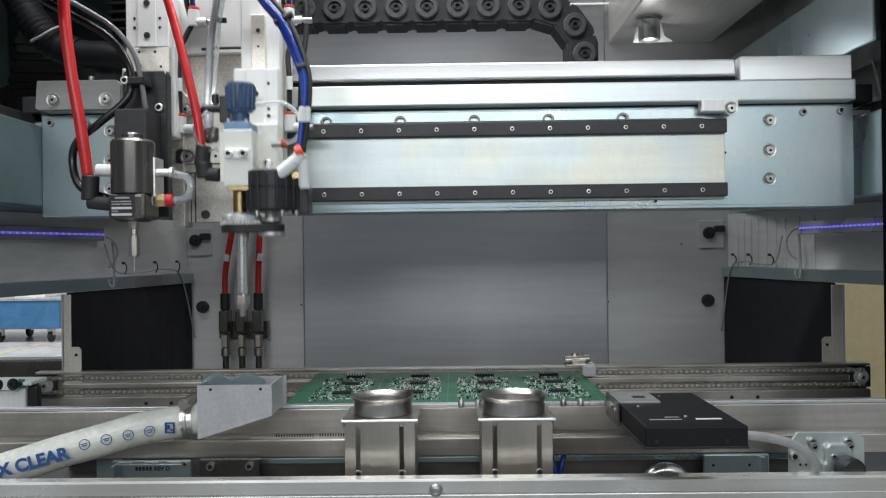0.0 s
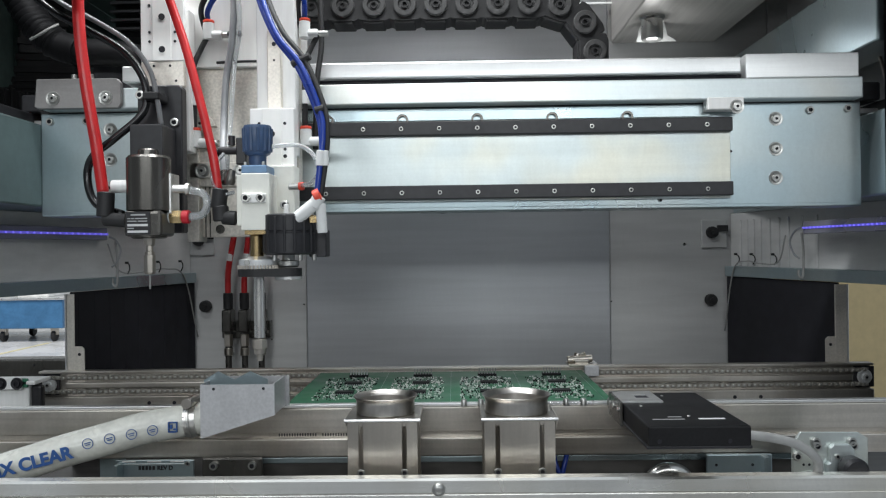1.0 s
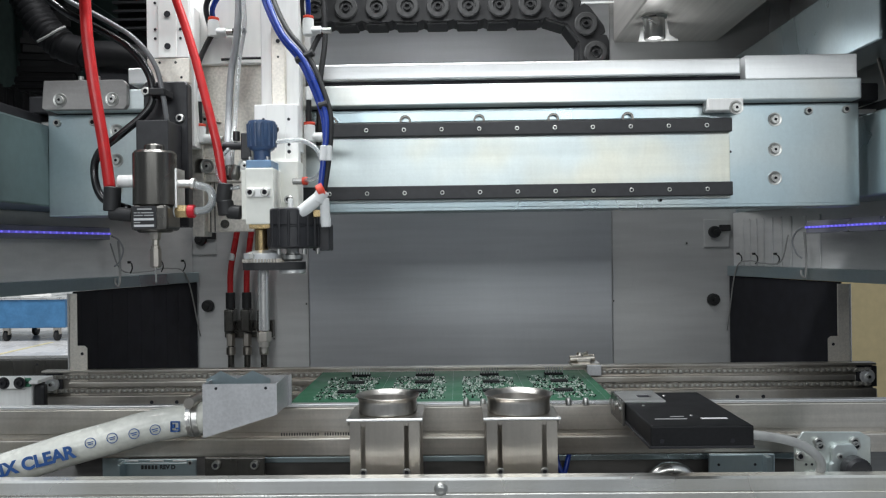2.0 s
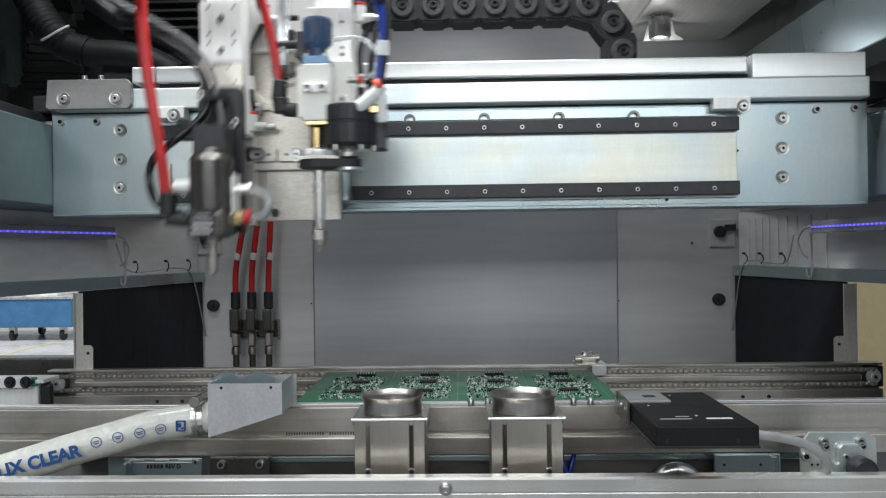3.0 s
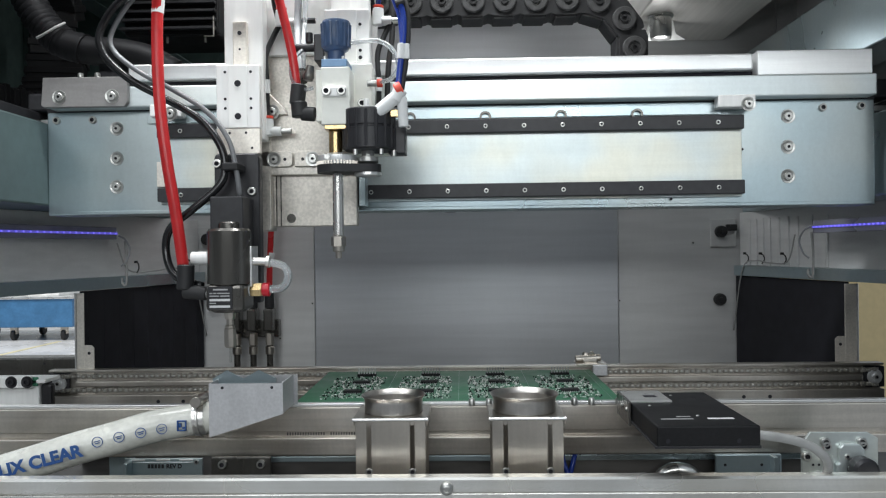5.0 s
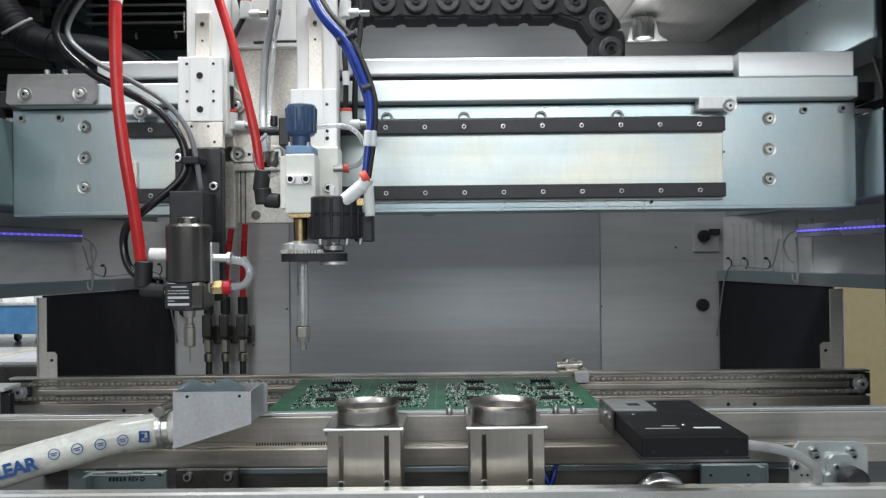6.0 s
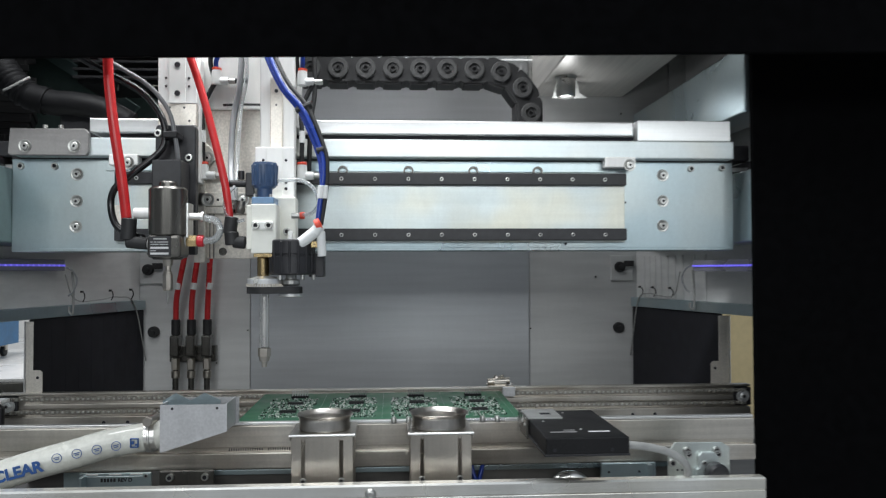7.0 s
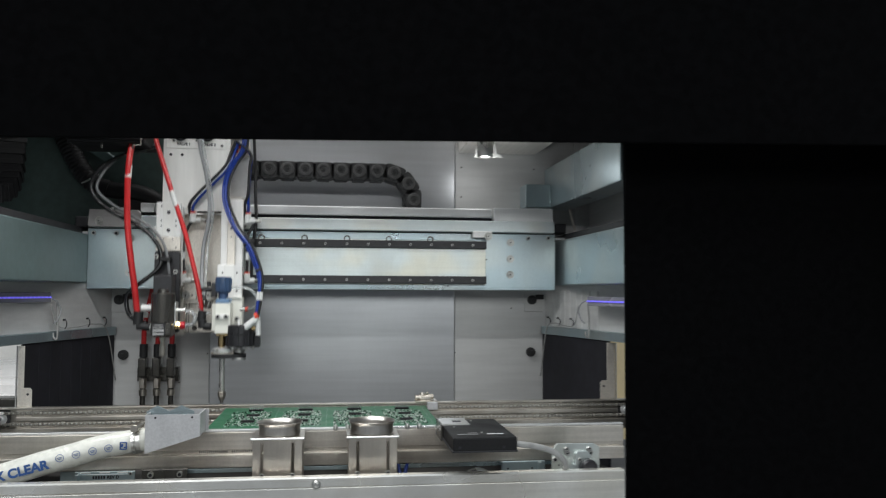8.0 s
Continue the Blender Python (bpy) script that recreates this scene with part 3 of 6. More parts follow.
# ---- conveyor ----
def conveyor():
    t = thing("front_conveyor_rail", (0, 0.70, 0.92), "brushed steel conveyor rail with a stepped front face", "conveyor rail", "conveyor rails")
    part("upper_bar", box(-0.60, 0.378, 0.700, 0.712, 0.9405, 0.9620, 0.0008), STEEL_H, t)
    part("lip", box(-0.60, 0.378, 0.702, 0.710, 0.9622, 0.9650, 0.0006), ALU, t)
    part("groove", box(-0.60, 0.378, 0.7025, 0.712, 0.9362, 0.9405, 0.0002), STEEL_H, t)
    part("lower_bar", box(-0.60, 0.378, 0.697, 0.712, 0.9200, 0.9362, 0.0012), STEEL_H, t)
    for i in range(6):
        x = (-0.075, 0.0065, 0.0215, 0.096, 0.111, 0.1345)[i]
        part("pin", lathe([(0, 0.006), (0.0022, 0.006), (0.0028, 0.005), (0.0028, 0)], (x, 0.7015, 0.9625), (0, 0, 1), 14), SCREW, t)
    for i in range(28):
        x = -0.157 + i * 0.0023 + (0.004 if i > 14 else 0)
        part("engraved_mark", box(x, x + 0.0011, 0.7021, 0.7026, 0.9372, 0.9398, 0), BLACK, t)
    t = thing("rear_conveyor_rail", (0, 0.90, 0.93), "brushed steel conveyor rail with two roller chains", "conveyor rail", "conveyor rails")
    x0, x1 = -0.468, 0.461
    part("back_bar", box(x0, x1, 0.897, 0.904, 0.925, 0.9665, 0.0006), STEEL_H, t)
    part("top_lip", box(x0, x1, 0.889, 0.902, 0.9665, 0.9690, 0.0005), STEEL_H, t)
    part("middle_bar", box(x0 + 0.03, x1 - 0.022, 0.890, 0.897, 0.9495, 0.9560, 0.0012), STEEL_H, t)
    part("lower_bar", box(x0, x1, 0.888, 0.897, 0.9255, 0.9405, 0.0008), STEEL_H, t)
    for z in (0.9455, 0.9612):
        b = bmesh.new()
        n = 152
        for i in range(n):
            x = x0 + 0.006 + (x1 - x0 - 0.012) * i / n
            w = 0.0058 if i % 2 else 0.0052
            dz = 0.0 if i % 2 else 0.0006
            box(x, x + 0.0057, 0.8905, 0.897, z - 0.0027 + dz, z + 0.0026 - dz, 0.0009, b, 1)
        c = part("roller_chain", b, CHAIN_STEEL, t)
        b = bmesh.new()
        for i in range(n):
            x = x0 + 0.0089 + (x1 - x0 - 0.012) * i / n
            lathe([(0.0013, 0), (0.0012, 0.0010), (0, 0.0012)], (x, 0.8906, z), (0, -1, 0), 8, b)
        part("chain_pin", b, SCREW, t)["kind"] = "stuff"
        c["kind"] = "stuff"
    for z in (0.9455, 0.9612):
        part("chain_guide", box(x0 + 0.004, x1 - 0.004, 0.8925, 0.897, z - 0.0022, z + 0.0022, 0.0003), CHAIN_STEEL, t)
    for x in (-0.4576, 0.4525):
        part("bearing_plate", box(x - 0.011, x + 0.011, 0.8926, 0.8968, 0.9420, 0.9650, 0.001), BLACK, t)
        s = part("sprocket", lathe([(0, 0.004), (0.0035, 0.004), (0.0042, 0.002), (0.0075, 0.002), (0.0085, 0)], (x, 0.8925, 0.9535), (0, -1, 0), 18), ALU_BRIGHT, t)
        share("bolt", BOLT_S, s, (x, 0.8883, 0.9535))
    for x in (-0.3432, -0.3150, 0.3077, 0.3362):
        share("hole", HOLE, t, (x, 0.888, 0.9330))
    for i in range(22):
        share("hole", HOLE, t, (x0 + 0.03 + 0.0405 * i, 0.8885, 0.9295), Matrix.Scale(0.42, 4))
    # clamp on the rear rail
    t = thing("clamp", (0.1435, 0.90, 0.969), "small grey metal clamp on the rear conveyor rail", "clamp")
    x = 0.141
    part("block", box(x - 0.009, x + 0.008, 0.892, 0.915, 0.969, 0.9760, 0.002), STEEL, t)
    part("base", box(x - 0.016, x + 0.017, 0.886, 0.915, 0.9685, 0.9712, 0.0008), STEEL, t)
    part("screw", rod((x - 0.016, 0.900, 0.9745), (x + 0.012, 0.900, 0.9760), 0.0042, 14), STEEL, t)
    part("knob", lathe([(0, 0.005), (0.003, 0.005), (0.004, 0.003), (0.004, 0)], (x - 0.005, 0.902, 0.977), (0.3, 0, 1), 14), STEEL, t)
    part("lever", rod((x - 0.001, 0.900, 0.9790), (x + 0.004, 0.898, 0.9820), 0.0024, 10), STEEL, t)
    part("jaw", box(x + 0.001, x + 0.017, 0.884, 0.892, 0.958, 0.970, 0.001), SHEET, t)
    # neighbouring conveyor
    t = thing("infeed_conveyor", (-0.5, 0.85, 0.86), "white and green end of the neighbouring conveyor", "conveyor")
    part("body", box(-0.62, -0.4580, 0.850, 0.866, 0.932, 0.9610, 0.002), ANOD, t)
    part("cap", box(-0.62, -0.4494, 0.846, 0.880, 0.9612, 0.9655, 0.001), ANOD, t)
    part("nose", box(-0.4580 + 0.0004, -0.4457, 0.852, 0.862, 0.930, 0.9600, 0.003), BLACK, t)
    part("belt", box(-0.62, -0.4576, 0.846, 0.8498, 0.9583, 0.9680, 0.0018), GREEN_BELT, t)
    part("plate", box(-0.62, -0.4622, 0.842, 0.8458, 0.9570, 0.9697, 0.001), ANOD, t)
    for x, y in ((-0.4837, 0.842), (-0.4666, 0.842)):
        share("cap_screw", CAP_DARK, t, (x, y, 0.9634), Matrix.Scale(0.8, 4))
    part("leg", box(-0.60, -0.50, 0.86, 0.89, 0.86, 0.925, 0.001), BLACK, t)
    t = thing("frame_bar", (-0.53, 0.95, 0.93), "dark grey painted frame bar beside the conveyor end", "bar")
    part("bar", box(-0.70, -0.452, 0.935, 0.965, 0.930, 0.9770, 0.002), GUN, t)
    share("hole", HOLE, t, (-0.497, 0.935, 0.970), Matrix.Scale(0.6, 4))
    t = thing("front_rail", (0, 0.60, 0.86), "bright machined aluminium rail along the front of the machine", "rail")
    part("beam", prism([(-0.47, 0.9165), (-0.47, 0.9285), (0.3430, 0.9275), (0.3430, 0.9155)], 0.600, 0.613, None, 0.0016), RAIL_ALU, t)
    part("lower_web", box(-0.47, 0.3430, 0.6015, 0.613, 0.861, 0.9160, 0.001), RAIL_ALU, t)
    part("button_screw", lathe([(0.0051, 0), (0.0051, 0.0010), (0.0044, 0.0026), (0.0030, 0.0036), (0.0022, 0.0038), (0.0020, 0.002), (0, 0.002)], (-0.0142, 0.600, 0.9200), (0, -1, 0), 22), SCREW, t)


def circuit_board():
    t = thing("circuit_board", (-0.006, 0.795, 0.9632), "green circuit board panel of four populated boards on the conveyor", "circuit board")
    part("board", box(-0.1505, 0.1390, 0.7045, 0.8865, 0.9632, 0.9648, 0.0004), PCB, t)
    rnd = random.Random(4)
    chip = mesh_of("chip", box(-0.0085, 0.0085, -0.0055, 0.0055, 0, 0.0022, 0.0003), CHIP)
    for k in range(4):
        cx = -0.108 + 0.0685 * k
        line = part("score_line", box(cx + 0.034, cx + 0.0342, 0.706, 0.885, 0.9648, 0.9650, 0), TIN, t)
        for dx, y in ((0.002, 0.757), (0.004, 0.808)):
            share("chip", chip, t, (cx + dx, y, 0.9648))
            b = bmesh.new()
            for i in range(9):
                for sy in (-1, 1):
                    x = cx + dx - 0.0076 + i * 0.0019
                    box(x - 0.0004, x + 0.0004, y + sy * 0.0053, y + sy * 0.0075, 0.9648, 0.9656, 0, b)
            part("pins", b, TIN, t)
        b = box(cx - 0.006, cx + 0.014, 0.850, 0.858, 0.9648, 0.9675, 0.0006)
        con = part("connector", b, CHIP, t)
        b = bmesh.new()
        for i in range(7):
            box(cx - 0.0050 + i * 0.0029, cx - 0.0038 + i * 0.0029, 0.851, 0.853, 0.9675, 0.9735, 0, b)
        part("pin_row", b, TIN, con)
        b, c = bmesh.new(), bmesh.new()
        for i in range(520):
            x, y = cx + rnd.uniform(-0.025, 0.027), rnd.uniform(0.722, 0.846)
            if abs(x - cx - 0.003) < 0.0100 and (abs(y - 0.757) < 0.008 or abs(y - 0.808) < 0.008):
                continue
            if rnd.random() < 0.25 and abs(y - 0.785) > 0.035:
                continue
            w, h = rnd.choice(((0.0003, 0.0007), (0.0006, 0.0003), (0.0005, 0.0010), (0.0010, 0.0006), (0.0004, 0.0004)))
            box(x - w, x + w, y - h, y + h, 0.9648, 0.9648 + rnd.uniform(0.0004, 0.0014), 0, b if rnd.random() < 0.62 else c, 1)
        part("smd_scatter", b, SMD, t)["kind"] = "stuff"
        part("dark_smd_scatter", c, CHIP, t)["kind"] = "stuff"


# ---- purge station ----
def cups():
    for k, (x0, x1, cx, r) in enumerate(((-0.0876, -0.0314, -0.0592, 0.0269), (0.0218, 0.0785, 0.0497, 0.0287))):
        t = thing("cup_bracket", ((x0 + x1) / 2, 0.66, 0.90), "folded stainless bracket with two slots carrying a steel cup", "bracket", "cup brackets")
        b = bmesh.new()
        s0, s1 = x0 + 0.0107, x1 - 0.0107
        y0, y1 = 0.638, 0.6396
        zt, zb = 0.9636, 0.900
        for a, c in ((x0, s0 - 0.0017), (s0 + 0.0017, s1 - 0.0017), (s1 + 0.0017, x1)):
            box(a, c, y0, y1, zb, zt, 0.0002, b, 1)
        for s in (s0, s1):
            box(s - 0.0017, s + 0.0017, y0, y1, 0.9592, zt, 0.0001, b, 1)
            box(s - 0.0017, s + 0.0017, y0, y1, zb, 0.9190, 0.0001, b, 1)
        part("front_plate", b, STEEL, t)
        part("top_plate", box(x0 - 0.001, x1 + 0.001, 0.6375, 0.696, 0.9634, 0.9650, 0.0006), STEEL, t)
        # folded edge in paler metal than its plate, to paint its highlight
        part("folded_edge", rod((x0 - 0.0024, 0.6378, 0.9640), (x1 + 0.0024, 0.6378, 0.9640), 0.0014, 12), ALU, t, "folded edge in brighter metal for its highlight")
        for a in (x0 - 0.0022, x1 + 0.0008):
            part("tab", box(a, a + 0.0014, 0.640, 0.694, 0.9590, 0.9652, 0.0004), STEEL, t)
        for s in (s0, s1):
            share("screw", BOLT_S, t, (s, 0.638, 0.9222), Matrix.Scale(1.5, 4))
        part("rear_plate", box(x0, x1, 0.692, 0.694, 0.8606, 0.9632, 0.0003), STEEL, t)
        part("foot", box(x0, x1, 0.6398, 0.6918, 0.8606, 0.8625, 0.0003), STEEL, t)
        part("base_plate", box(x0, x1, 0.6382, 0.6396, 0.8606, 0.8998, 0.0001), STEEL, t)
        z = 0.9650
        prof = [(0, 0.0), (r - 0.0034, 0.0), (r - 0.0027, 0.0008), (r - 0.0026, 0.0096), (r - 0.0024, 0.0112), (r - 0.0014, 0.0126), (r - 0.0003, 0.0138), (r, 0.0143), (r - 0.0006, 0.0147),
                (r - 0.0026, 0.0132), (r - 0.0046, 0.0104), (r - 0.0046, 0.0020), (0, 0.0016)]
        b = lathe(prof, (cx, 0.6665, z), (0, 0, 1), 64)
        solo("purge_cup", b, CUP, "shiny round steel purge cup standing on a bracket", "cup", "purge cups")


def trough():
    t = thing("drip_trough", (-0.18, 0.685, 0.95), "open grey sheet-metal drip trough with slanted floor", "trough")
    x0, x1 = -0.2094, -0.1484
    part("front_plate", prism([(x0, 0.9478), (x1, 0.9667), (x1, 0.9920), (x0, 0.9920)], 0.650, 0.6515), SHEET, t)
    part("back_plate", prism([(x0, 0.9478), (x1 + 0.003, 0.9667), (x1 + 0.003, 0.9920), (x0, 0.9920)], 0.6935, 0.695), SHEET, t)
    part("end_plate", box(x1 - 0.0014, x1, 0.6516, 0.6934, 0.9670, 0.9925, 0.0003), SHEET, t)
    part("inlet_plate", box(x0, x0 + 0.0014, 0.6516, 0.6934, 0.9480, 0.9922, 0.0003), SHEET, t)
    b = bmesh.new()
    vs = [b.verts.new(p) for p in ((x0, 0.651, 0.9482), (x1, 0.651, 0.9671), (x1, 0.694, 0.9671), (x0, 0.694, 0.9482))]
    f = b.faces.new(vs)
    bmesh.ops.solidify(b, geom=[f], thickness=0.0012)
    part("floor", b, SHEET, t)
    for xa, xb, xc in ((-0.2130, -0.2010, -0.1870), (-0.1870, -0.1740, -0.1590)):
        part("splash_fin", prism([(xa, 0.975), (xa, 0.9925), (xb, 0.9995), (xc, 0.9925), (xc, 0.975)], 0.672, 0.6735), ZINC, t)
    for x in (-0.1983, -0.1574):
        share("rivet", HOLE, t, (x, 0.650, 0.9885), Matrix.Scale(0.6, 4))
    # drain hose
    h = thing("drain_hose", (-0.3, 0.64, 0.92), "milky reinforced drain hose with blue printing, clamped to the trough", "hose")
    line = [(-0.2100, 0.672, 0.9610), (-0.2286, 0.672, 0.9585), (-0.2604, 0.664, 0.9543), (-0.2900, 0.657, 0.9467), (-0.3199, 0.651, 0.9395), (-0.3488, 0.645, 0.9313), (-0.3779, 0.640, 0.9232), (-0.4114, 0.636, 0.9133), (-0.50, 0.634, 0.8900)]
    part("tube", tube(line, 0.0135, 32), HOSE, h)
    band = part("clamp_band", lathe([(0.0136, 0), (0.0144, 0), (0.0144, 0.0095), (0.0136, 0.0095)], (-0.2275, 0.672, 0.9588), (0.985, 0.05, 0.09), 32), POLISH, h, "shiny steel hose clamp")
    part("clamp_ridge", lathe([(0.0144, 0), (0.0152, 0.0006), (0.0152, 0.0016), (0.0144, 0.0022)], (-0.2245, 0.672, 0.9590), (0.985, 0.05, 0.09), 32), POLISH, band)
    c = part("clamp_screw", rod((-0.2225, 0.655, 0.9755), (-0.2225, 0.684, 0.9755), 0.0046, 14), STEEL, h)
    turn = Matrix.Rotation(math.radians(9), 4, "Z") @ Matrix.Rotation(math.radians(-13.0), 4, "Y") @ Matrix.Rotation(math.radians(90), 4, "X")
    words("lettering", "LIX CLEAR", 0.0137, (-0.3690, 0.6245, 0.9232), turn, INK, h, "blue printed lettering")
    ring = mesh_of("stamp", lathe([(0.0038, -0.0004), (0.0038, 0.0003), (0.0043, 0.0003), (0.0043, -0.0004)], (0, 0, 0), (0, -1, 0), 24), INK)
    bar = mesh_of("bar", box(-0.0026, 0.0026, -0.0004, 0.0, 0.0003, 0.0010, 0, box(-0.0018, 0.0018, -0.0004, 0.0, -0.0013, -0.0006, 0)), INK)
    lean = Matrix.Rotation(math.radians(9), 4, "Z") @ Matrix.Rotation(math.radians(-13), 4, "Y")
    for x, y, z in ((-0.2982, 0.6445, 0.9470), (-0.2819, 0.6480, 0.9500), (-0.2654, 0.6515, 0.9526), (-0.2491, 0.6545, 0.9550)):
        share("stamp", ring, h, (x, y - 0.0034, z), lean)
        share("bar", bar, h, (x, y - 0.0034, z), lean)
    b = bmesh.new()
    for x0, x1, z0, z1 in ((-0.2375, -0.2367, 0.9525, 0.9610), (-0.2375, -0.2300, 0.9602, 0.9610), (-0.2375, -0.2300, 0.9525, 0.9533), (-0.2308, -0.2300, 0.9525, 0.9610), (-0.2360, -0.2342, 0.9556, 0.9586), (-0.2330, -0.2312, 0.9545, 0.9556)):
        box(x0, x1, 0.6535, 0.6560, z0, z1, 0, b)
    part("square_stamp", b, INK, h)


def sensor_box():
    t = thing("sensor_box", (0.168, 0.62, 0.861), "flat black sensor box with white printing and silver corner plate", "sensor box")
    x0, x1, y0, y1, z0, z1 = 0.1327, 0.2036, 0.555, 0.684, 0.9598, 0.9757
    part("lid", box(x0, x1, y0, y1, z0 + 0.0018, z1, 0.0012), BLACK_PAINT, t)
    part("tray", box(x0 - 0.0010, x1 + 0.0008, y0 + 0.0006, y1, z0, z0 + 0.0020, 0.0004), BLACK, t)
    for dx in (0.0075, 0.0560):
        share("screw", HOLE, t, (x0 + dx, y0, z0 + 0.0055), Matrix.Scale(0.75, 4))
    b = bmesh.new()
    p0, p1, q0, q1 = 0.1322, 0.1650, 0.640, 0.686
    w0, w1, u0, u1 = 0.1470, 0.1580, 0.655, 0.670
    for a, c, e, f in ((p0, p1, q0, u0), (p0, p1, u1, q1), (p0, w0, u0, u1), (w1, p1, u0, u1)):
        box(a, c, e, f, z1, z1 + 0.0014, 0.0002, b, 1)
    part("corner_plate", b, ALU, t, "silver corner plate with a square window")
    part("window", box(w0, w1, u0, u1, z1 + 0.0001, z1 + 0.0004, 0), BLACK_MATT, t)
    part("side_plate", box(0.1300, 0.1320, 0.636, 0.686, z0 - 0.002, z1 + 0.0014, 0.0006), GUN, t)
    for y in (0.645, 0.662):
        part("side_screw", rod((0.1288, y, z1 - 0.006), (0.1300, y, z1 - 0.006), 0.0018, 10), SCREW, t)
    part("brand_bar", box(0.1745, 0.1930, 0.5770, 0.5805, z1, z1 + 0.0003, 0), WHITE_INK, t)
    for a, c, y in ((0.1410, 0.1640, 0.5770), (0.1540, 0.1640, 0.5850)):
        part("label_bar", box(a, c, y, y + 0.0014, z1, z1 + 0.0003, 0), LABEL_INK, t)
    dot = mesh_of("dot", lathe([(0.0014, 0), (0.0010, 0.0006), (0, 0.0006)], (0, 0, 0), (0, 0, 1), 12), SCREW)
    for x, y in ((0.1700, 0.5880), (0.1440, 0.6260), (0.1710, 0.668)):
        share("dot", dot, t, (x, y, z1 + 0.0002))
    part("arm", box(0.140, 0.196, 0.600, 0.6999, z0 - 0.003, z0, 0.0006), BLACK, t)
    c = thing("signal_cable", (0.26, 0.60, 0.861), "grey round cable leading from the sensor box to the deck", "cable")
    part("sheath", tube([(0.2030, 0.580, 0.9640), (0.2130, 0.580, 0.9632), (0.2320, 0.585, 0.9595), (0.2500, 0.591, 0.9535), (0.2640, 0.598, 0.9445), (0.2720, 0.606, 0.9340), (0.2750, 0.618, 0.9200), (0.2755, 0.624, 0.90), (0.2755, 0.626, 0.8610)], 0.0034, 14), GREY_CABLE, c)


def brackets_below():
    t = thing("adjuster", (0.30, 0.64, 0.861), "galvanised adjuster plate with screws and a black knob", "bracket")
    part("plate", prism([(0.2635, 0.905), (0.2635, 0.9440), (0.2700, 0.9530), (0.3150, 0.9525), (0.3225, 0.9480), (0.3225, 0.905)], 0.632, 0.635, None, 0.0005), ZINC_BED, t)
    part("stand", box(0.2860, 0.3220, 0.635, 0.660, 0.8606, 0.940, 0.001), ZINC, t)
    part("slide", prism([(0.2885, 0.905), (0.2885, 0.9290), (0.2905, 0.9300), (0.2905, 0.9415), (0.2935, 0.9445), (0.3060, 0.9445), (0.3100, 0.9400), (0.3100, 0.905)], 0.627, 0.632, None, 0.0008), ZINC_BED, t, "bent zinc slide behind the knob")
    part("catch", box(0.2700, 0.2830, 0.629, 0.632, 0.9160, 0.9225, 0.0008), ZINC_BED, t)
    for x, z in ((0.2810, 0.9455), (0.2820, 0.9425), (0.3090, 0.9455), (0.3100, 0.9425), (0.2665, 0.9345), (0.2755, 0.9195), (0.3185, 0.9175)):
        share("bolt", BOLT_M, t, (x, 0.632, z))
    for x in (0.2720, 0.2765):
        share("hole", HOLE, t, (x, 0.632, 0.9275), Matrix.Scale(0.5, 4))
    share("bolt", BOLT_S, t, (0.2960, 0.627, 0.9350))
    part("knob", lathe([(0, 0.016), (0.0080, 0.016), (0.0100, 0.0135), (0.0100, 0.004), (0.0045, 0.002), (0.0045, 0)], (0.3040, 0.627, 0.9270), (0, -1, 0), 28), BLACK, t)
    # left plates in the gap
    t = thing("label_plate", (-0.25, 0.68, 0.86), "galvanised bracket plate with engraved marks", "bracket")
    part("plate", box(-0.296, -0.228, 0.688, 0.691, 0.861, 0.9210, 0.0006), ZINC, t)
    for i in range(5):
        part("engraved_bar", box(-0.2756 + i * 0.0030, -0.2736 + i * 0.0030, 0.6872, 0.688, 0.9128, 0.9162, 0), BLACK, t)
    words("lettering", "REV D", 0.0050, (-0.2595, 0.6876, 0.9128), Matrix.Rotation(math.radians(90), 4, "X"), BLACK, t, "black stamped lettering")
    for x in (-0.2900, -0.2680, -0.2480):
        part("top_edge", box(x, x + 0.012, 0.6868, 0.688, 0.9190, 0.9205, 0.0003), ALU, t)
    part("bead", box(-0.292, -0.236, 0.6868, 0.688, 0.9175, 0.9181, 0.0002), ALU, t)
    share("bolt", BOLT_S, t, (-0.2330, 0.688, 0.9180))
    part("rib", box(-0.292, -0.289, 0.675, 0.688, 0.861, 0.920, 0.0006), ZINC, t)
    t = thing("bolt_plate", (-0.19, 0.69, 0.86), "small galvanised plate with two screws", "bracket")
    part("plate", box(-0.2200, -0.1680, 0.686, 0.690, 0.861, 0.9225, 0.001), GUN, t)
    for x in (-0.2096, -0.1762):
        share("bolt", BOLT_M, t, (x, 0.686, 0.9165))
    t = thing("support_plate", (0.22, 0.70, 0.86), "galvanised support plate with small holes", "bracket")
    part("plate", box(0.2145, 0.2705, 0.690, 0.694, 0.861, 0.921, 0.001), ZINC, t)
    for x in (0.2225, 0.2535):
        share("hole", HOLE, t, (x, 0.690, 0.912), Matrix.Scale(0.6, 4))
    part("rib", box(0.2600, 0.2640, 0.680, 0.690, 0.861, 0.921, 0.0006), ZINC, t)
    t = thing("air_cable", (0.09, 0.72, 0.86), "short loop of dark blue cable below the rail", "cable")
    part("loop", tube([(0.085, 0.7065, 0.919), (0.087, 0.703, 0.909), (0.091, 0.7015, 0.901), (0.094, 0.703, 0.910), (0.097, 0.7065, 0.919)], 0.0022, 10), BLUE_TUBE, t)
    t = thing("drain_pipe", (0.19, 0.72, 0.86), "bent polished pipe in the shade below the conveyor", "pipe")
    part("pipe", tube([(0.160, 0.700, 0.862), (0.168, 0.699, 0.896), (0.182, 0.698, 0.906), (0.199, 0.698, 0.898), (0.206, 0.698, 0.862)], 0.0065, 14), POLISH, t)


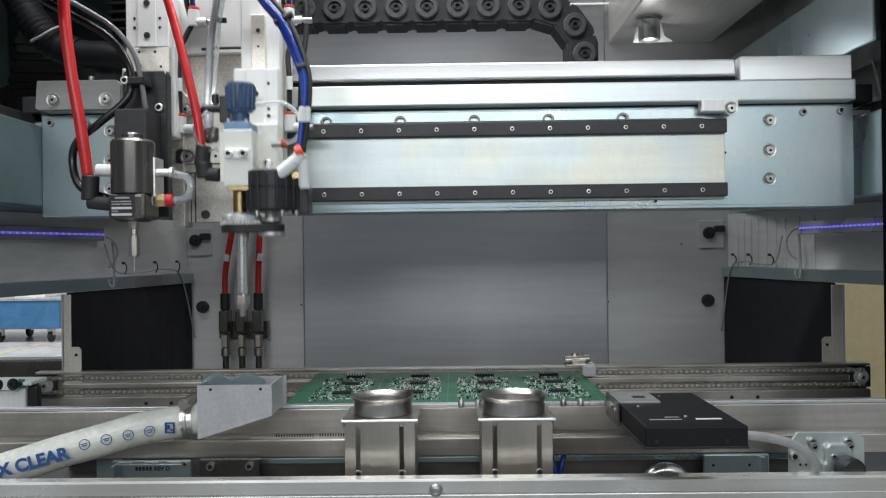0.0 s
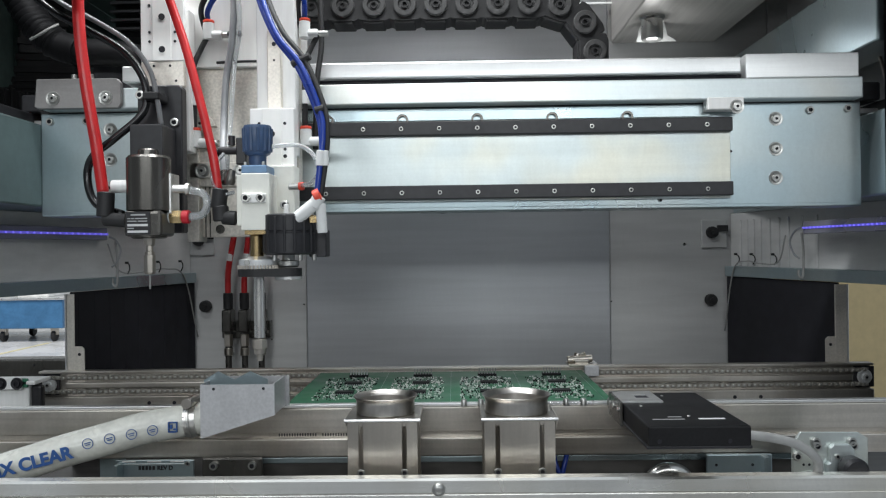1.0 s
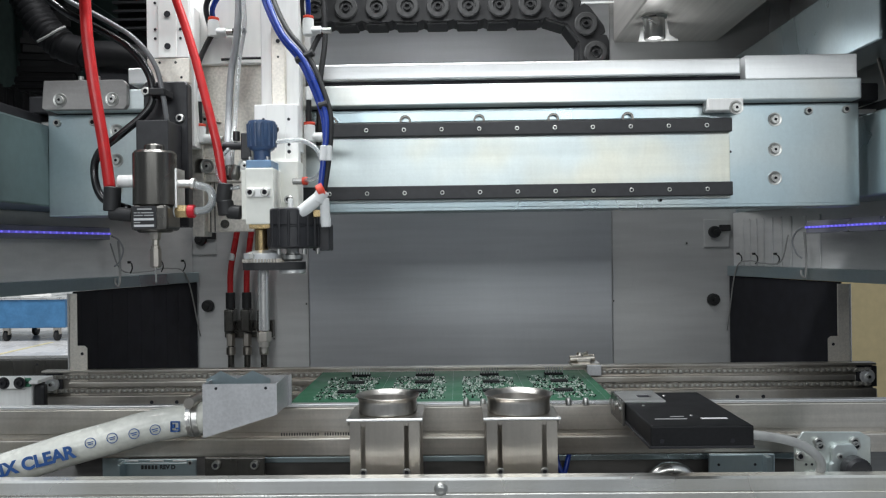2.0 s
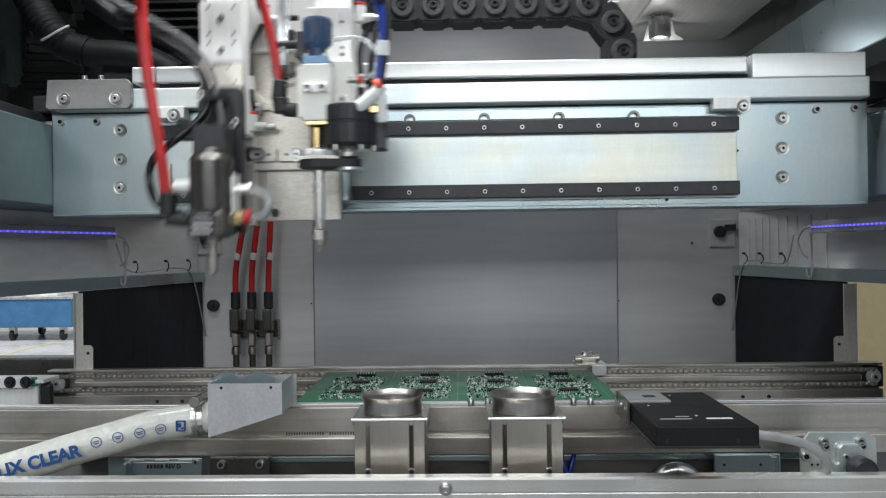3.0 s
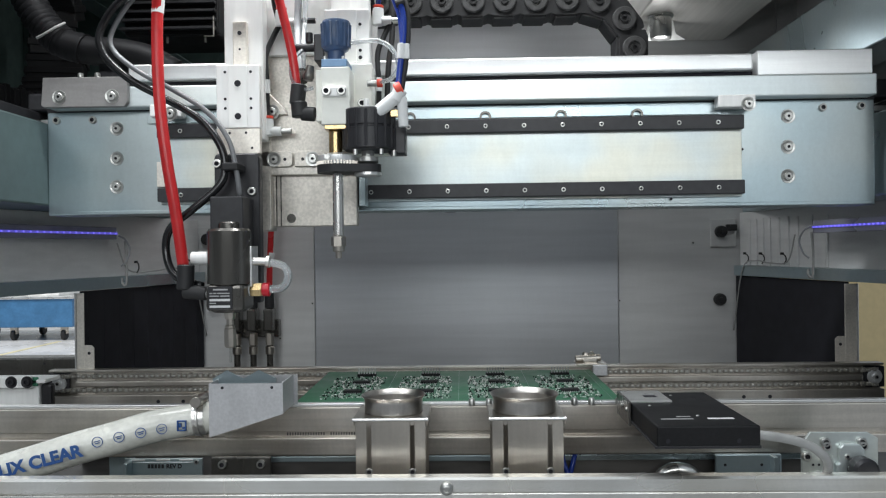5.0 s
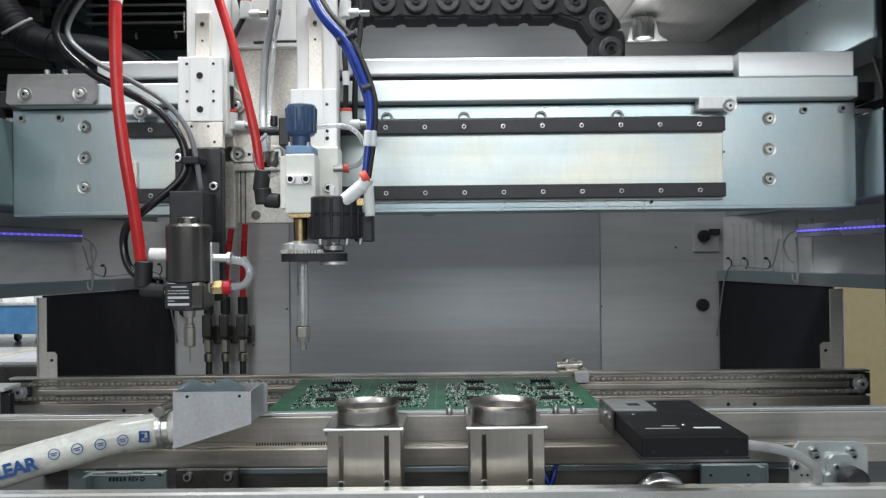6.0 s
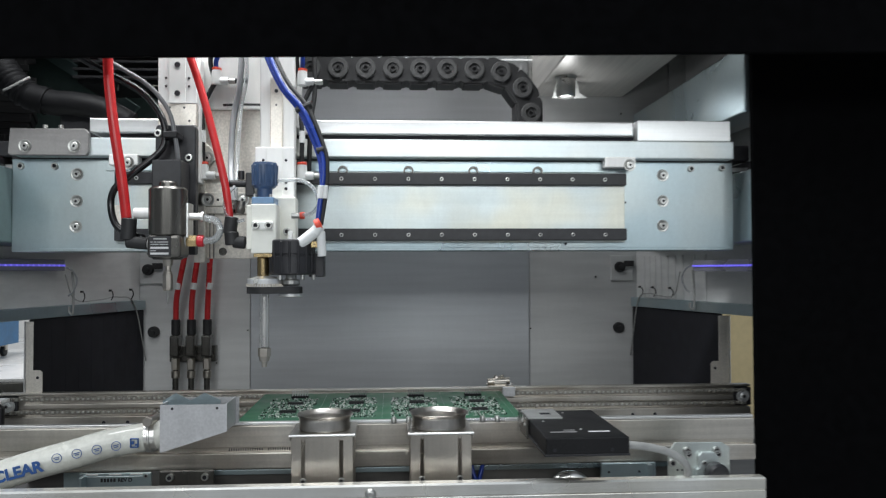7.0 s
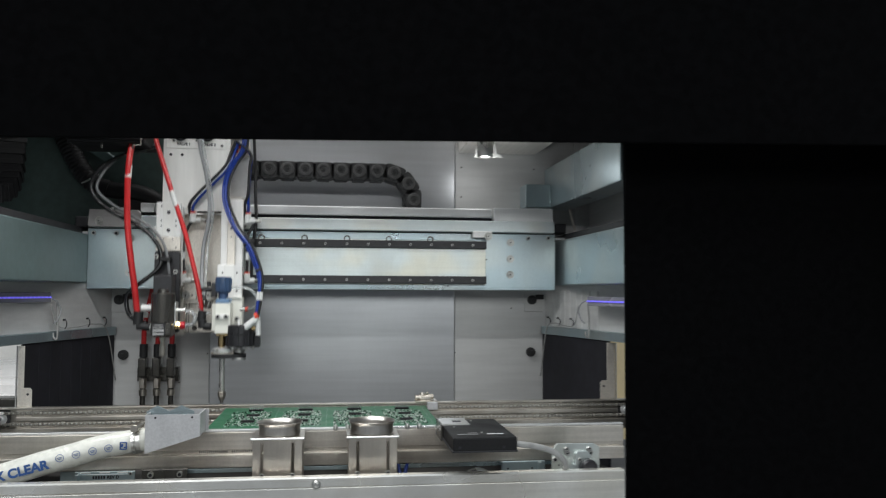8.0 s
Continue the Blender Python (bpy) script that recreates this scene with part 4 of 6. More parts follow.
def wall_fittings():
    for i, x in enumerate((-0.3195, -0.2965, -0.2730)):
        t = thing("hose_coupling", (x, 1.12, 0.90), "black and steel coupling with a red hose on the back wall", "hose coupling", "wall hose couplings")
        lean = (0.016, 0.012, 0.006)[i]
        part("red_hose", tube([(x, 1.12, 1.040), (x + 0.001, 1.12, 1.075), (x + lean * 0.6, 1.118, 1.12), (x + lean * 1.6, 1.112, 1.20), (x + lean * 2, 1.11, 1.30)], 0.0042, 12), RED_HOSE, t)
        part("marker", rod((x + 0.0025, 1.119, 1.088), (x + 0.0042, 1.119, 1.098), 0.0046, 12), WHITE_PLASTIC, t)
        part("nut", rod((x, 1.12, 1.020), (x, 1.12, 1.043), 0.0066, 16), RUBBER, t)
        part("valve_body", box(x - 0.0064, x + 0.0064, 1.108, 1.132, 0.988, 1.0195, 0.002), GUN, t)
        part("collar", hexbar((x, 1.12, 0.968), (x, 1.12, 0.985), 0.0062), STEEL, t)
        part("stem", rod((x, 1.12, 0.900), (x, 1.12, 0.968), 0.0045, 14), GUN, t)
        part("ring", rod((x, 1.12, 0.955), (x, 1.12, 0.966), 0.0064, 14), STEEL, t)
    t = thing("manifold", (-0.297, 1.14, 0.98), "dark metal manifold bar behind the hose couplings", "manifold")
    part("bar", box(-0.332, -0.263, 1.132, 1.146, 0.978, 1.002, 0.001), GUN, t)


# ---- gantry ----
GX0, GX1 = -0.3985, 0.3885


def gantry():
    t = thing("gantry", (0, 0.76, 1.1365), "galvanised gantry beam with black guide rails across the machine", "gantry")
    part("beam", box(GX0, GX1, 0.760, 0.800, 1.1368, 1.2360, 0.0012), ZINC, t)
    part("bottom_flange", box(GX0 + 0.03, GX1 - 0.004, 0.757, 0.760, 1.1372, 1.1405, 0.0006), ZINC, t)
    part("bed", box(-0.288, 0.263, 0.7555, 0.760, 1.1460, 1.2230, 0.0004), ZINC_BED, t)
    part("upper_strip", box(-0.300, 0.245, 0.7570, 0.760, 1.2235, 1.2330, 0.0004), ZINC, t)
    for z0, z1, nm in ((1.2085, 1.2215, "upper"), (1.1480, 1.1610, "lower")):
        r = part("guide_rail", box(-0.288, 0.2632, 0.7480, 0.7555, z0, z1, 0.0008), BLACK, t)
        for i in range(16):
            x = 0.2389 - 0.0360 * i
            if x > -0.286:
                share("bolt", BOLT_S, r, (x, 0.7480, (z0 + z1) / 2 - 0.0004))
    ring = mesh_of("ring_clip", lathe([(0.0036, 0), (0.0036, 0.004), (0.0056, 0.004), (0.0056, 0)], (0, 0, 0), (0, -1, 0), 20), GUN)
    for i in range(6):
        x = 0.1655 - 0.0712 * i
        share("ring_clip", ring, t, (x, 0.7570, 1.2240))
    part("top_beam", box(-0.3900, 0.3835, 0.744, 0.800, 1.2372, 1.2570, 0.0014), ALU_ZINC, t)
    # black fillers paint the shaded gaps below the top beam and cover
    part("shadow_gap", box(GX0, GX1, 0.7605, 0.799, 1.2358, 1.2394, 0), BLACK, t)
    part("cover", box(-0.291, 0.2718, 0.748, 0.785, 1.2628, 1.2782, 0.0016), ALU_BRIGHT, t, "bright aluminium cover strip")
    part("cover_gap", box(-0.290, 0.274, 0.756, 0.790, 1.2571, 1.2630, 0), BLACK_MATT, t)
    part("end_block", box(0.2755, 0.3805, 0.746, 0.790, 1.2572, 1.2800, 0.0008), ALU_BRIGHT, t)
    part("corner_plate", prism([(-0.393, 1.2390), (-0.391, 1.2650), (-0.315, 1.2650), (-0.311, 1.2605), (-0.311, 1.2410), (-0.314, 1.2370), (-0.390, 1.2370)], 0.738, 0.744, None, 0.0006), DULL_STEEL, t, "grey steel corner plate")
    part("left_cover", box(-0.314, -0.292, 0.748, 0.785, 1.2628, 1.2782, 0.0012), ALU_BRIGHT, t)
    for x in (-0.3560, -0.3400):
        part("top_screw", rod((x, 0.7405, 1.2650), (x, 0.7405, 1.2690), 0.0026, 12), SCREW, t)
    for x, z in ((-0.3755, 1.2465), (-0.3255, 1.2465)):
        share("bolt", BOLT_L, t, (x, 0.738, z))
    for x, z in ((0.3081, 1.2209), (0.3078, 1.1921), (0.3074, 1.1645), (-0.3310, 1.2197), (-0.3314, 1.1909), (-0.3318, 1.1637)):
        share("bolt", BOLT_L, t, (x, 0.760, z))
    for x, z in ((0.3398, 1.2285), (0.3755, 1.2295), (-0.3535, 1.2282), (-0.3887, 1.2282)):
        share("bolt", BOLT_M, t, (x, 0.760, z))
    part("stop_block", box(0.238, 0.272, 0.742, 0.757, 1.2275, 1.2390, 0.001), ANOD, t)
    share("bolt", BOLT_L, t, (0.265, 0.742, 1.2300))
    part("left_stop", box(-0.292, -0.262, 0.742, 0.757, 1.2275, 1.2390, 0.001), ANOD, t)
    share("bolt", BOLT_L, t, (-0.272, 0.742, 1.2300))
    part("left_bracket", box(-0.289, -0.279, 0.750, 0.7556, 1.162, 1.186, 0.0006), BEIGE, t)
    for x, z in ((0.265, 1.1905), (0.197, 1.1445), (0.195, 1.2255)):
        share("hole", HOLE, t, (x, 0.7598 if z > 1.19 else 0.7568, z), Matrix.Scale(0.6, 4))
    for s in (-1, 1):
        xa = GX0 if s < 0 else GX1
        part("slider", box(xa + s * 0.002, xa + s * 0.022, 0.765, 0.815, 1.2385, 1.2560, 0.002), BLACK, t)
        part("runner_arm", box(xa + s * 0.001, xa + s * 0.045, 0.770, 0.782, 1.2265, 1.2315, 0.0008), ALU, t)
        part("arm_plate", prism([(xa + s * 0.024, 1.2330), (xa + s * 0.024, 1.2400), (xa + s * 0.050, 1.2440), (xa + s * 0.068, 1.2440), (xa + s * 0.068, 1.2390), (xa + s * 0.046, 1.2330)], 0.784, 0.800, None, 0.0006), ALU, t)
        if s > 0:
            part("stay", rod((xa + s * 0.047, 0.792, 1.2440), (xa + s * 0.036, 0.792, 1.2860), 0.0018, 10), STEEL, t)
        share("bolt", BOLT_M, t, (xa + s * 0.030, 0.770, 1.2345))
    return t


def cable_chain():
    t = thing("cable_chain", (0.1, 0.81, 1.27), "black plastic cable chain bent down behind the gantry cover", "cable chain")
    # centre line: a straight run, a bend of 0.052 m, then down
    xb, zt, r, y0, y1 = 0.124, 1.3470, 0.050, 0.797, 0.831
    steps = []
    for i in range(9):
        steps.append((xb - 0.0156 - 0.0312 * (8 - i), zt, 0.0))
    for k in (0.5, 1.5, 2.5):
        a = math.radians(36.0 * k)
        steps.append((xb + r * math.sin(a), zt - r * (1 - math.cos(a)), -math.degrees(a)))
    b = bmesh.new()
    prof = [(-0.0185, 0.0115), (-0.012, 0.0140), (0.012, 0.0140), (0.0185, 0.0115), (0.0185, -0.0125), (0.012, -0.0150), (-0.012, -0.0150), (-0.0185, -0.0125)]
    prism(prof, -0.017, 0.017, b, 0.0008)
    lathe([(0.0118, 0), (0.0118, 0.0026), (0.0108, 0.0034), (0.0068, 0.0034), (0.0062, 0.0014), (0.0040, 0.0014), (0.0038, 0.0034), (0.0022, 0.0034), (0.0020, 0.0014), (0, 0.0014)], (0, -0.017, 0), (0, -1, 0), 22, b)
    box(-0.012, 0.010, -0.0155, 0.0155, -0.0175, -0.0140, 0.001, b, 1)
    for f in b.faces:
        c = f.calc_center_median()
        if c.y < -0.0172 and math.hypot(c.x, c.z) > 0.0035:
            f.material_index = 1
    me = mesh_of("link", b, CHAIN, CHAIN_WORN)
    for x, z, a in steps:
        share("link", me, t, (x, (y0 + y1) / 2, z), Matrix.Rotation(math.radians(-a), 4, "Y"))
    return t


def head_carriage():
    t = thing("dispensing_carriage", (-0.13, 0.74, 1.12), "white and nickel tool carriage hanging on the gantry", "tool carriage")
    y = 0.735
    part("slide_saddle", box(-0.172, -0.086, 0.735, 0.748, 1.140, 1.236, 0.001), BLACK, t)
    part("back_plate", box(-0.1790, -0.0790, 0.716, 0.735, 1.166, 1.340, 0.001), PLATE_STEEL, t)
    part("left_column", box(-0.2030, -0.1690, 0.690, 0.7075, 1.1950, 1.3200, 0.001), ANOD, t, "white anodised slide column")
    part("left_guide", box(-0.1935, -0.1815, 0.683, 0.690, 1.2000, 1.2960, 0.0006), BEIGE, t)
    part("right_column", box(-0.1100, -0.0760, 0.690, 0.7075, 1.1900, 1.3330, 0.001), ANOD, t, "white anodised slide column")
    part("right_guide", box(-0.0990, -0.0870, 0.683, 0.690, 1.2000, 1.3000, 0.0006), BEIGE, t)
    for x in (-0.1875, -0.0930):
        for z in (1.2720, 1.2860):
            share("hole", HOLE, t, (x, 0.683, z), Matrix.Scale(0.9 if z > 1.28 else 0.5, 4))
    part("lower_plate", box(-0.1692, -0.0927, 0.722, 0.735, 1.1201, 1.168, 0.0008), PLATE_STEEL, t, "speckled steel lower plate")
    # thin dark strips stand in for the shade of cut grooves
    for x in (-0.1665, -0.1625):
        part("groove", box(x, x + 0.0010, 0.7212, 0.7222, 1.1203, 1.1725, 0), GUN, t)
    part("right_strip", box(-0.1075, -0.0930, 0.7200, 0.7219, 1.1203, 1.1650, 0.0005), PLATE_STEEL, t)
    part("lower_rail", box(-0.1800, -0.1690, 0.712, 0.735, 1.116, 1.20, 0.0008), PLATE_STEEL, t)
    part("edge_plate", box(-0.0915, -0.0855, 0.724, 0.745, 1.138, 1.176, 0.0006), ZINC, t)
    share("plug", mesh_of("plug", lathe([(0.0042, 0), (0.0042, 0.0005), (0, 0.0005)], (0, 0, 0), (0, -1, 0), 22), GUN), t, (-0.1529, 0.722, 1.1273))
    for x0, x1 in ((-0.1775, -0.1490), (-0.1475, -0.1190)):
        part("clamp_plate", prism([(x0, 1.1735), (x0, 1.1850), (x0 + 0.003, 1.1875), (x1 - 0.003, 1.1875), (x1, 1.1850), (x1, 1.1760), (x1 - 0.0025, 1.1735)], 0.712, 0.716, None, 0.0005), PLATE_STEEL, t)
    for x in (-0.1660, -0.1310):
        share("bolt", BOLT_L, t, (x, 0.712, 1.1800))
        share("hole", HOLE, t, (x + (0.010 if x < -0.15 else -0.009), 0.712, 1.1800), Matrix.Scale(0.7, 4))
    part("fin", prism([(-0.1780, 1.2200), (-0.1780, 1.2440), (-0.1720, 1.2420), (-0.1560, 1.2260), (-0.1530, 1.2200)], 0.711, 0.716, None, 0.0005), PLATE_STEEL, t)
    share("bolt", BOLT_L, t, (-0.1665, 0.711, 1.2225))
    # elbows and small fittings on the plate
    for x, z in ((-0.1690, 1.2040), (-0.1560, 1.3000), (-0.0700, 1.2040), (-0.0700, 1.3000)):
        e = part("elbow_fitting", rod((x, 0.704, z - 0.004), (x, 0.704, z + 0.011), 0.0052, 16), WHITE_PLASTIC, t)
        part("arm", rod((x, 0.704, z), (x + 0.012, 0.704, z), 0.0042, 14), WHITE_PLASTIC, e)
        part("thread", rod((x + 0.012, 0.704, z), (x + 0.021, 0.704, z), 0.0028, 12), SCREW, e)
        part("ring", rod((x, 0.704, z + 0.011), (x, 0.704, z + 0.0135), 0.0052, 16), ORANGE, e)
    for x, z in ((-0.1695, 1.2150), (-0.0705, 1.2150)):
        part("air_tube", tube([(x, 0.704, z), (x + 0.001, 0.700, z + 0.03), (x, 0.702, z + 0.055), (x + 0.006, 0.704, z + 0.072), (x + 0.0125, 0.704, z + 0.084)], 0.0024, 10), RUBBER, t, "black air tube")
        part("tube_marker", rod((x + 0.001, 0.7005, z + 0.022), (x + 0.001, 0.7003, z + 0.034), 0.0030, 10), WHITE_PLASTIC, t)
    part("loom", tube([(-0.066, 0.73, 1.20), (-0.064, 0.73, 1.26), (-0.060, 0.735, 1.30), (-0.062, 0.74, 1.35), (-0.064, 0.745, 1.40), (-0.068, 0.745, 1.47)], 0.0026, 10), RUBBER, t)
    for x, z0, reach in ((-0.1560, 1.3115, 1.0), (-0.0700, 1.3115, 0.05)):
        part("blue_lead", tube([(x, 0.704, z0), (x + 0.001, 0.700, z0 + 0.010), (x + 0.012 * reach, 0.698, z0 + 0.026), (x + 0.033 * reach, 0.698, z0 + 0.048), (x + 0.054 * reach, 0.698, z0 + 0.072), (x + 0.062 * reach, 0.702, z0 + 0.095), (-0.0880, 0.716, z0 + 0.118)], 0.0024, 10), BLUE_TUBE, t, "short blue air lead")
        part("black_lead", tube([(x - 0.003, 0.705, z0 - 0.008), (x - 0.005, 0.700, z0 + 0.012), (x + 0.008 * reach, 0.696, z0 + 0.030), (x + 0.029 * reach, 0.696, z0 + 0.052), (x + 0.050 * reach, 0.696, z0 + 0.076), (x + 0.058 * reach, 0.701, z0 + 0.098), (-0.0930, 0.716, z0 + 0.120)], 0.0024, 10), RUBBER, t, "black air lead")
    part("cable_tie", rod((-0.1345, 0.689, 1.297), (-0.1225, 0.689, 1.297), 0.0024, 10), RUBBER, t)
    return t


def carriage_tower():
    t = thing("carriage_tower", (-0.15, 0.72, 1.27), "tall white tower plate with valve connectors above the tool carriage", "tower plate")
    part("plate", box(-0.2046, -0.1000, 0.7080, 0.7155, 1.2725, 1.5600, 0.001), TOWER, t)
    part("rear_plate", box(-0.2046, -0.0740, 0.7360, 0.7420, 1.2580, 1.5600, 0.001), PANEL_SIDE, t)
    part("spacer", box(-0.2000, -0.1050, 0.7156, 0.7359, 1.3600, 1.5600, 0.001), TOWER, t)
    part("connector_plate", box(-0.2000, -0.1060, 0.7060, 0.7079, 1.3787, 1.4300, 0.0006), TOWER, t)
    for x in (-0.1778, -0.1360):
        g = part("gland", lathe([(0, 0.016), (0.0080, 0.016), (0.0095, 0.014), (0.0095, 0.004), (0.0110, 0.003), (0.0110, 0)], (x, 0.7060, 1.4010), (0, -1, 0.1), 20), BLACK, t, "black round connector")
        part("cable", tube([(x, 0.690, 1.403), (x + 0.004, 0.680, 1.412), (x + 0.006, 0.684, 1.44), (x + 0.004, 0.70, 1.54)], 0.0045, 10), RUBBER, g)
    for x, z in ((-0.1882, 1.3910), (-0.1527, 1.3920), (-0.1130, 1.3840)):
        share("bolt", BOLT_S, t, (x, 0.7060, z), Matrix.Scale(1.2, 4))
    for x in (-0.1929, -0.1753):
        share("hole", HOLE, t, (x, 0.7080, 1.3685), Matrix.Scale(1.1, 4))
    turn = Matrix.Rotation(math.radians(90), 4, "X")
    for x, digit in ((-0.1835, "1"), (-0.1440, "2")):
        words("lettering", "VALVE " + digit, 0.0058, (x, 0.7059, 1.3835), turn, BLACK, t, "black printed lettering")
    part("tie", tube([(-0.150, 0.7075, 1.2765), (-0.128, 0.7045, 1.2765), (-0.106, 0.7070, 1.2770)], 0.0012, 8), RUBBER, t)
    v = part("valve_block", box(-0.0985, -0.0715, 0.722, 0.7359, 1.3710, 1.3960, 0.001), BEIGE, t)
    for i in range(3):
        part("coil", rod((-0.0925 + i * 0.0075, 0.722, 1.3790 + 0.006 * (i % 2)), (-0.0925 + i * 0.0075, 0.716, 1.3790 + 0.006 * (i % 2)), 0.0036, 12), ORANGE, v)
    for i in range(3):
        part("manifold_rib", box(-0.0985 + i * 0.0085, -0.0925 + i * 0.0085, 0.722, 0.7359, 1.3990, 1.4300, 0.001), ANOD, v)
    return t


def spray_valve():
    t = thing("spray_valve", (-0.183, 0.64, 1.01), "grey cylindrical spray valve on a black bracket with a red hose", "spray valve")
    part("slide_block", box(-0.2062, -0.1690, 0.676, 0.6825, 1.2030, 1.2570, 0.0008), ANOD, t, "white slide block with drilled holes")
    part("middle_band", box(-0.1955, -0.1797, 0.6750, 0.6759, 1.2034, 1.2566, 0.0004), TOWER, t)
    for x, z, big in ((-0.1875, 1.2410, 1), (-0.1875, 1.2130, 1), (-0.1985, 1.2510, 0), (-0.1765, 1.2510, 0), (-0.1985, 1.2280, 0), (-0.1765, 1.2280, 0), (-0.1985, 1.2200, 0), (-0.1765, 1.2200, 0)):
        share("hole", HOLE, t, (x, 0.675 if big else 0.676, z), Matrix.Scale(1.35 if big else 0.58, 4))
    part("adapter_block", box(-0.2062, -0.1690, 0.676, 0.6825, 1.1810, 1.2028, 0.0008), BEIGE, t)
    for x, z in ((-0.195, 1.199), (-0.181, 1.199), (-0.194, 1.187), (-0.176, 1.186)):
        share("hole", HOLE, t, (x, 0.676, z), Matrix.Scale(0.55, 4))
    part("bracket", prism([(-0.2050, 1.0550), (-0.2050, 1.1770), (-0.2030, 1.1800), (-0.1690, 1.1800), (-0.1670, 1.1770), (-0.1670, 1.0550)], 0.664, 0.676, None, 0.001), BLACK, t, "black anodised bracket")
    part("block", box(-0.1990, -0.1725, 0.632, 0.664, 1.1030, 1.1420, 0.001), BLACK, t)
    for x, z in ((-0.2020, 1.1715), (-0.1730, 1.1480)):
        share("bolt", BOLT_M, t, (x, 0.664, z))
    c = (-0.1838, 0.632, 0)
    prof = [(0, 1.0500), (0.0125, 1.0500), (0.0140, 1.0510), (0.0140, 1.0715), (0.0172, 1.0725), (0.0172, 1.1140), (0.0156, 1.1160), (0.0084, 1.1164), (0.0082, 1.1205), (0.0074, 1.1215), (0, 1.1215)]
    part("cylinder", lathe(prof, (c[0], c[1], 0), (0, 0, 1), 48), GUN, t, "grey anodised valve cylinder")
    part("base_body", box(c[0] - 0.0150, c[0] + 0.0150, 0.6172, 0.650, 1.0515, 1.0722, 0.003), GUN, t)
    lab = part("label_plate", box(c[0] - 0.0125, c[0] + 0.0065, 0.6164, 0.6173, 1.0530, 1.0708, 0.0003), BLACK, t, "black label with white bars")
    part("logo_bar", box(c[0] - 0.0085, c[0] + 0.0030, 0.6160, 0.6164, 1.0678, 1.0690, 0), LABEL_INK, lab)
    for z, runs in ((1.0655, ((-0.0112, -0.0090), (-0.0082, -0.0060), (-0.0052, 0.0044))), (1.0634, ((-0.0112, -0.0040), (-0.0030, 0.0044))), (1.0578, ((-0.0112, -0.0062),))):
        for a, b2 in runs:
            part("text_bar", box(c[0] + a, c[0] + b2, 0.6160, 0.6164, z - 0.0004, z + 0.0004, 0), LABEL_INK, lab)
    for z in (1.0603, 1.0552):
        part("field", box(c[0] - 0.0112, c[0] + 0.0048, 0.6160, 0.6164, z - 0.0009, z + 0.0009, 0), WHITE_INK, lab)
    part("stem", lathe([(0, 0), (0.0036, 0), (0.0047, 0.0012), (0.0047, 0.0150), (0.0040, 0.0155), (0.0040, 0.0175), (0.0030, 0.0180), (0.0030, 0.0225), (0.0042, 0.0230), (0.0050, 0.0290), (0, 0.0290)], (c[0], 0.632, 1.0215), (0, 0, 1), 8, None, False), STEEL, t)
    part("needle", rod((c[0], 0.632, 1.0095), (c[0], 0.632, 1.0220), 0.0008, 8), SCREW, t)
    part("side_strip", box(c[0] + 0.0165, c[0] + 0.0185, 0.630, 0.650, 1.0700, 1.1020, 0.0004), ALU, t)
    # side fittings
    f = part("brass_fitting", hexbar((c[0] + 0.0160, 0.636, 1.0672), (c[0] + 0.0255, 0.636, 1.0672), 0.0058), BRASS, t)
    part("red_collar", rod((c[0] + 0.0255, 0.636, 1.0672), (c[0] + 0.0315, 0.636, 1.0672), 0.0055, 18), RED_RING, f)
    part("white_collar", rod((c[0] + 0.0140, 0.636, 1.0672), (c[0] + 0.0165, 0.636, 1.0672), 0.0048, 16), WHITE_PLASTIC, f)
    part("clear_loop", tube([(c[0] + 0.0315, 0.636, 1.0672), (c[0] + 0.0420, 0.635, 1.0690), (c[0] + 0.0465, 0.634, 1.0770), (c[0] + 0.0430, 0.635, 1.0855), (c[0] + 0.0310, 0.636, 1.0890)], 0.0032, 14), CLEAR, t, "clear looped air tube")
    part("port", rod((c[0] + 0.0160, 0.636, 1.0900), (c[0] + 0.0310, 0.636, 1.0895), 0.0034, 14), POLISH, t)
    part("port_ring", rod((c[0] + 0.0285, 0.636, 1.0896), (c[0] + 0.0320, 0.636, 1.0894), 0.0050, 16), POLISH, t)
    part("side_stub", rod((c[0] - 0.0330, 0.640, 1.0930), (c[0] - 0.0160, 0.640, 1.0930), 0.0052, 16), ANOD, t)
    e = part("elbow", rod((c[0] - 0.0365, 0.634, 1.0680), (c[0] - 0.0355, 0.634, 1.0880), 0.0068, 18), RUBBER, t, "black elbow fitting")
    part("elbow_arm", rod((c[0] - 0.0375, 0.634, 1.0665), (c[0] - 0.0185, 0.634, 1.0645), 0.0056, 16), RUBBER, e)
    part("elbow_collar", rod((c[0] - 0.0200, 0.634, 1.0650), (c[0] - 0.0158, 0.634, 1.0650), 0.0046, 14), WHITE_PLASTIC, e)
    xh = c[0] - 0.0375
    part("red_hose", tube([(xh, 0.634, 1.0850), (xh - 0.0045, 0.632, 1.1250), (xh - 0.0115, 0.630, 1.1750), (xh - 0.0165, 0.630, 1.2250), (xh - 0.0178, 0.632, 1.2900), (xh - 0.0150, 0.640, 1.34), (xh - 0.004, 0.66, 1.40), (xh + 0.012, 0.69, 1.50)], 0.0046, 16), RED_HOSE, t, "red fluid hose")
    part("hose_marker", rod((xh - 0.0178, 0.6319, 1.2880), (xh - 0.0172, 0.6350, 1.3070), 0.0049, 14), WHITE_PLASTIC, t)
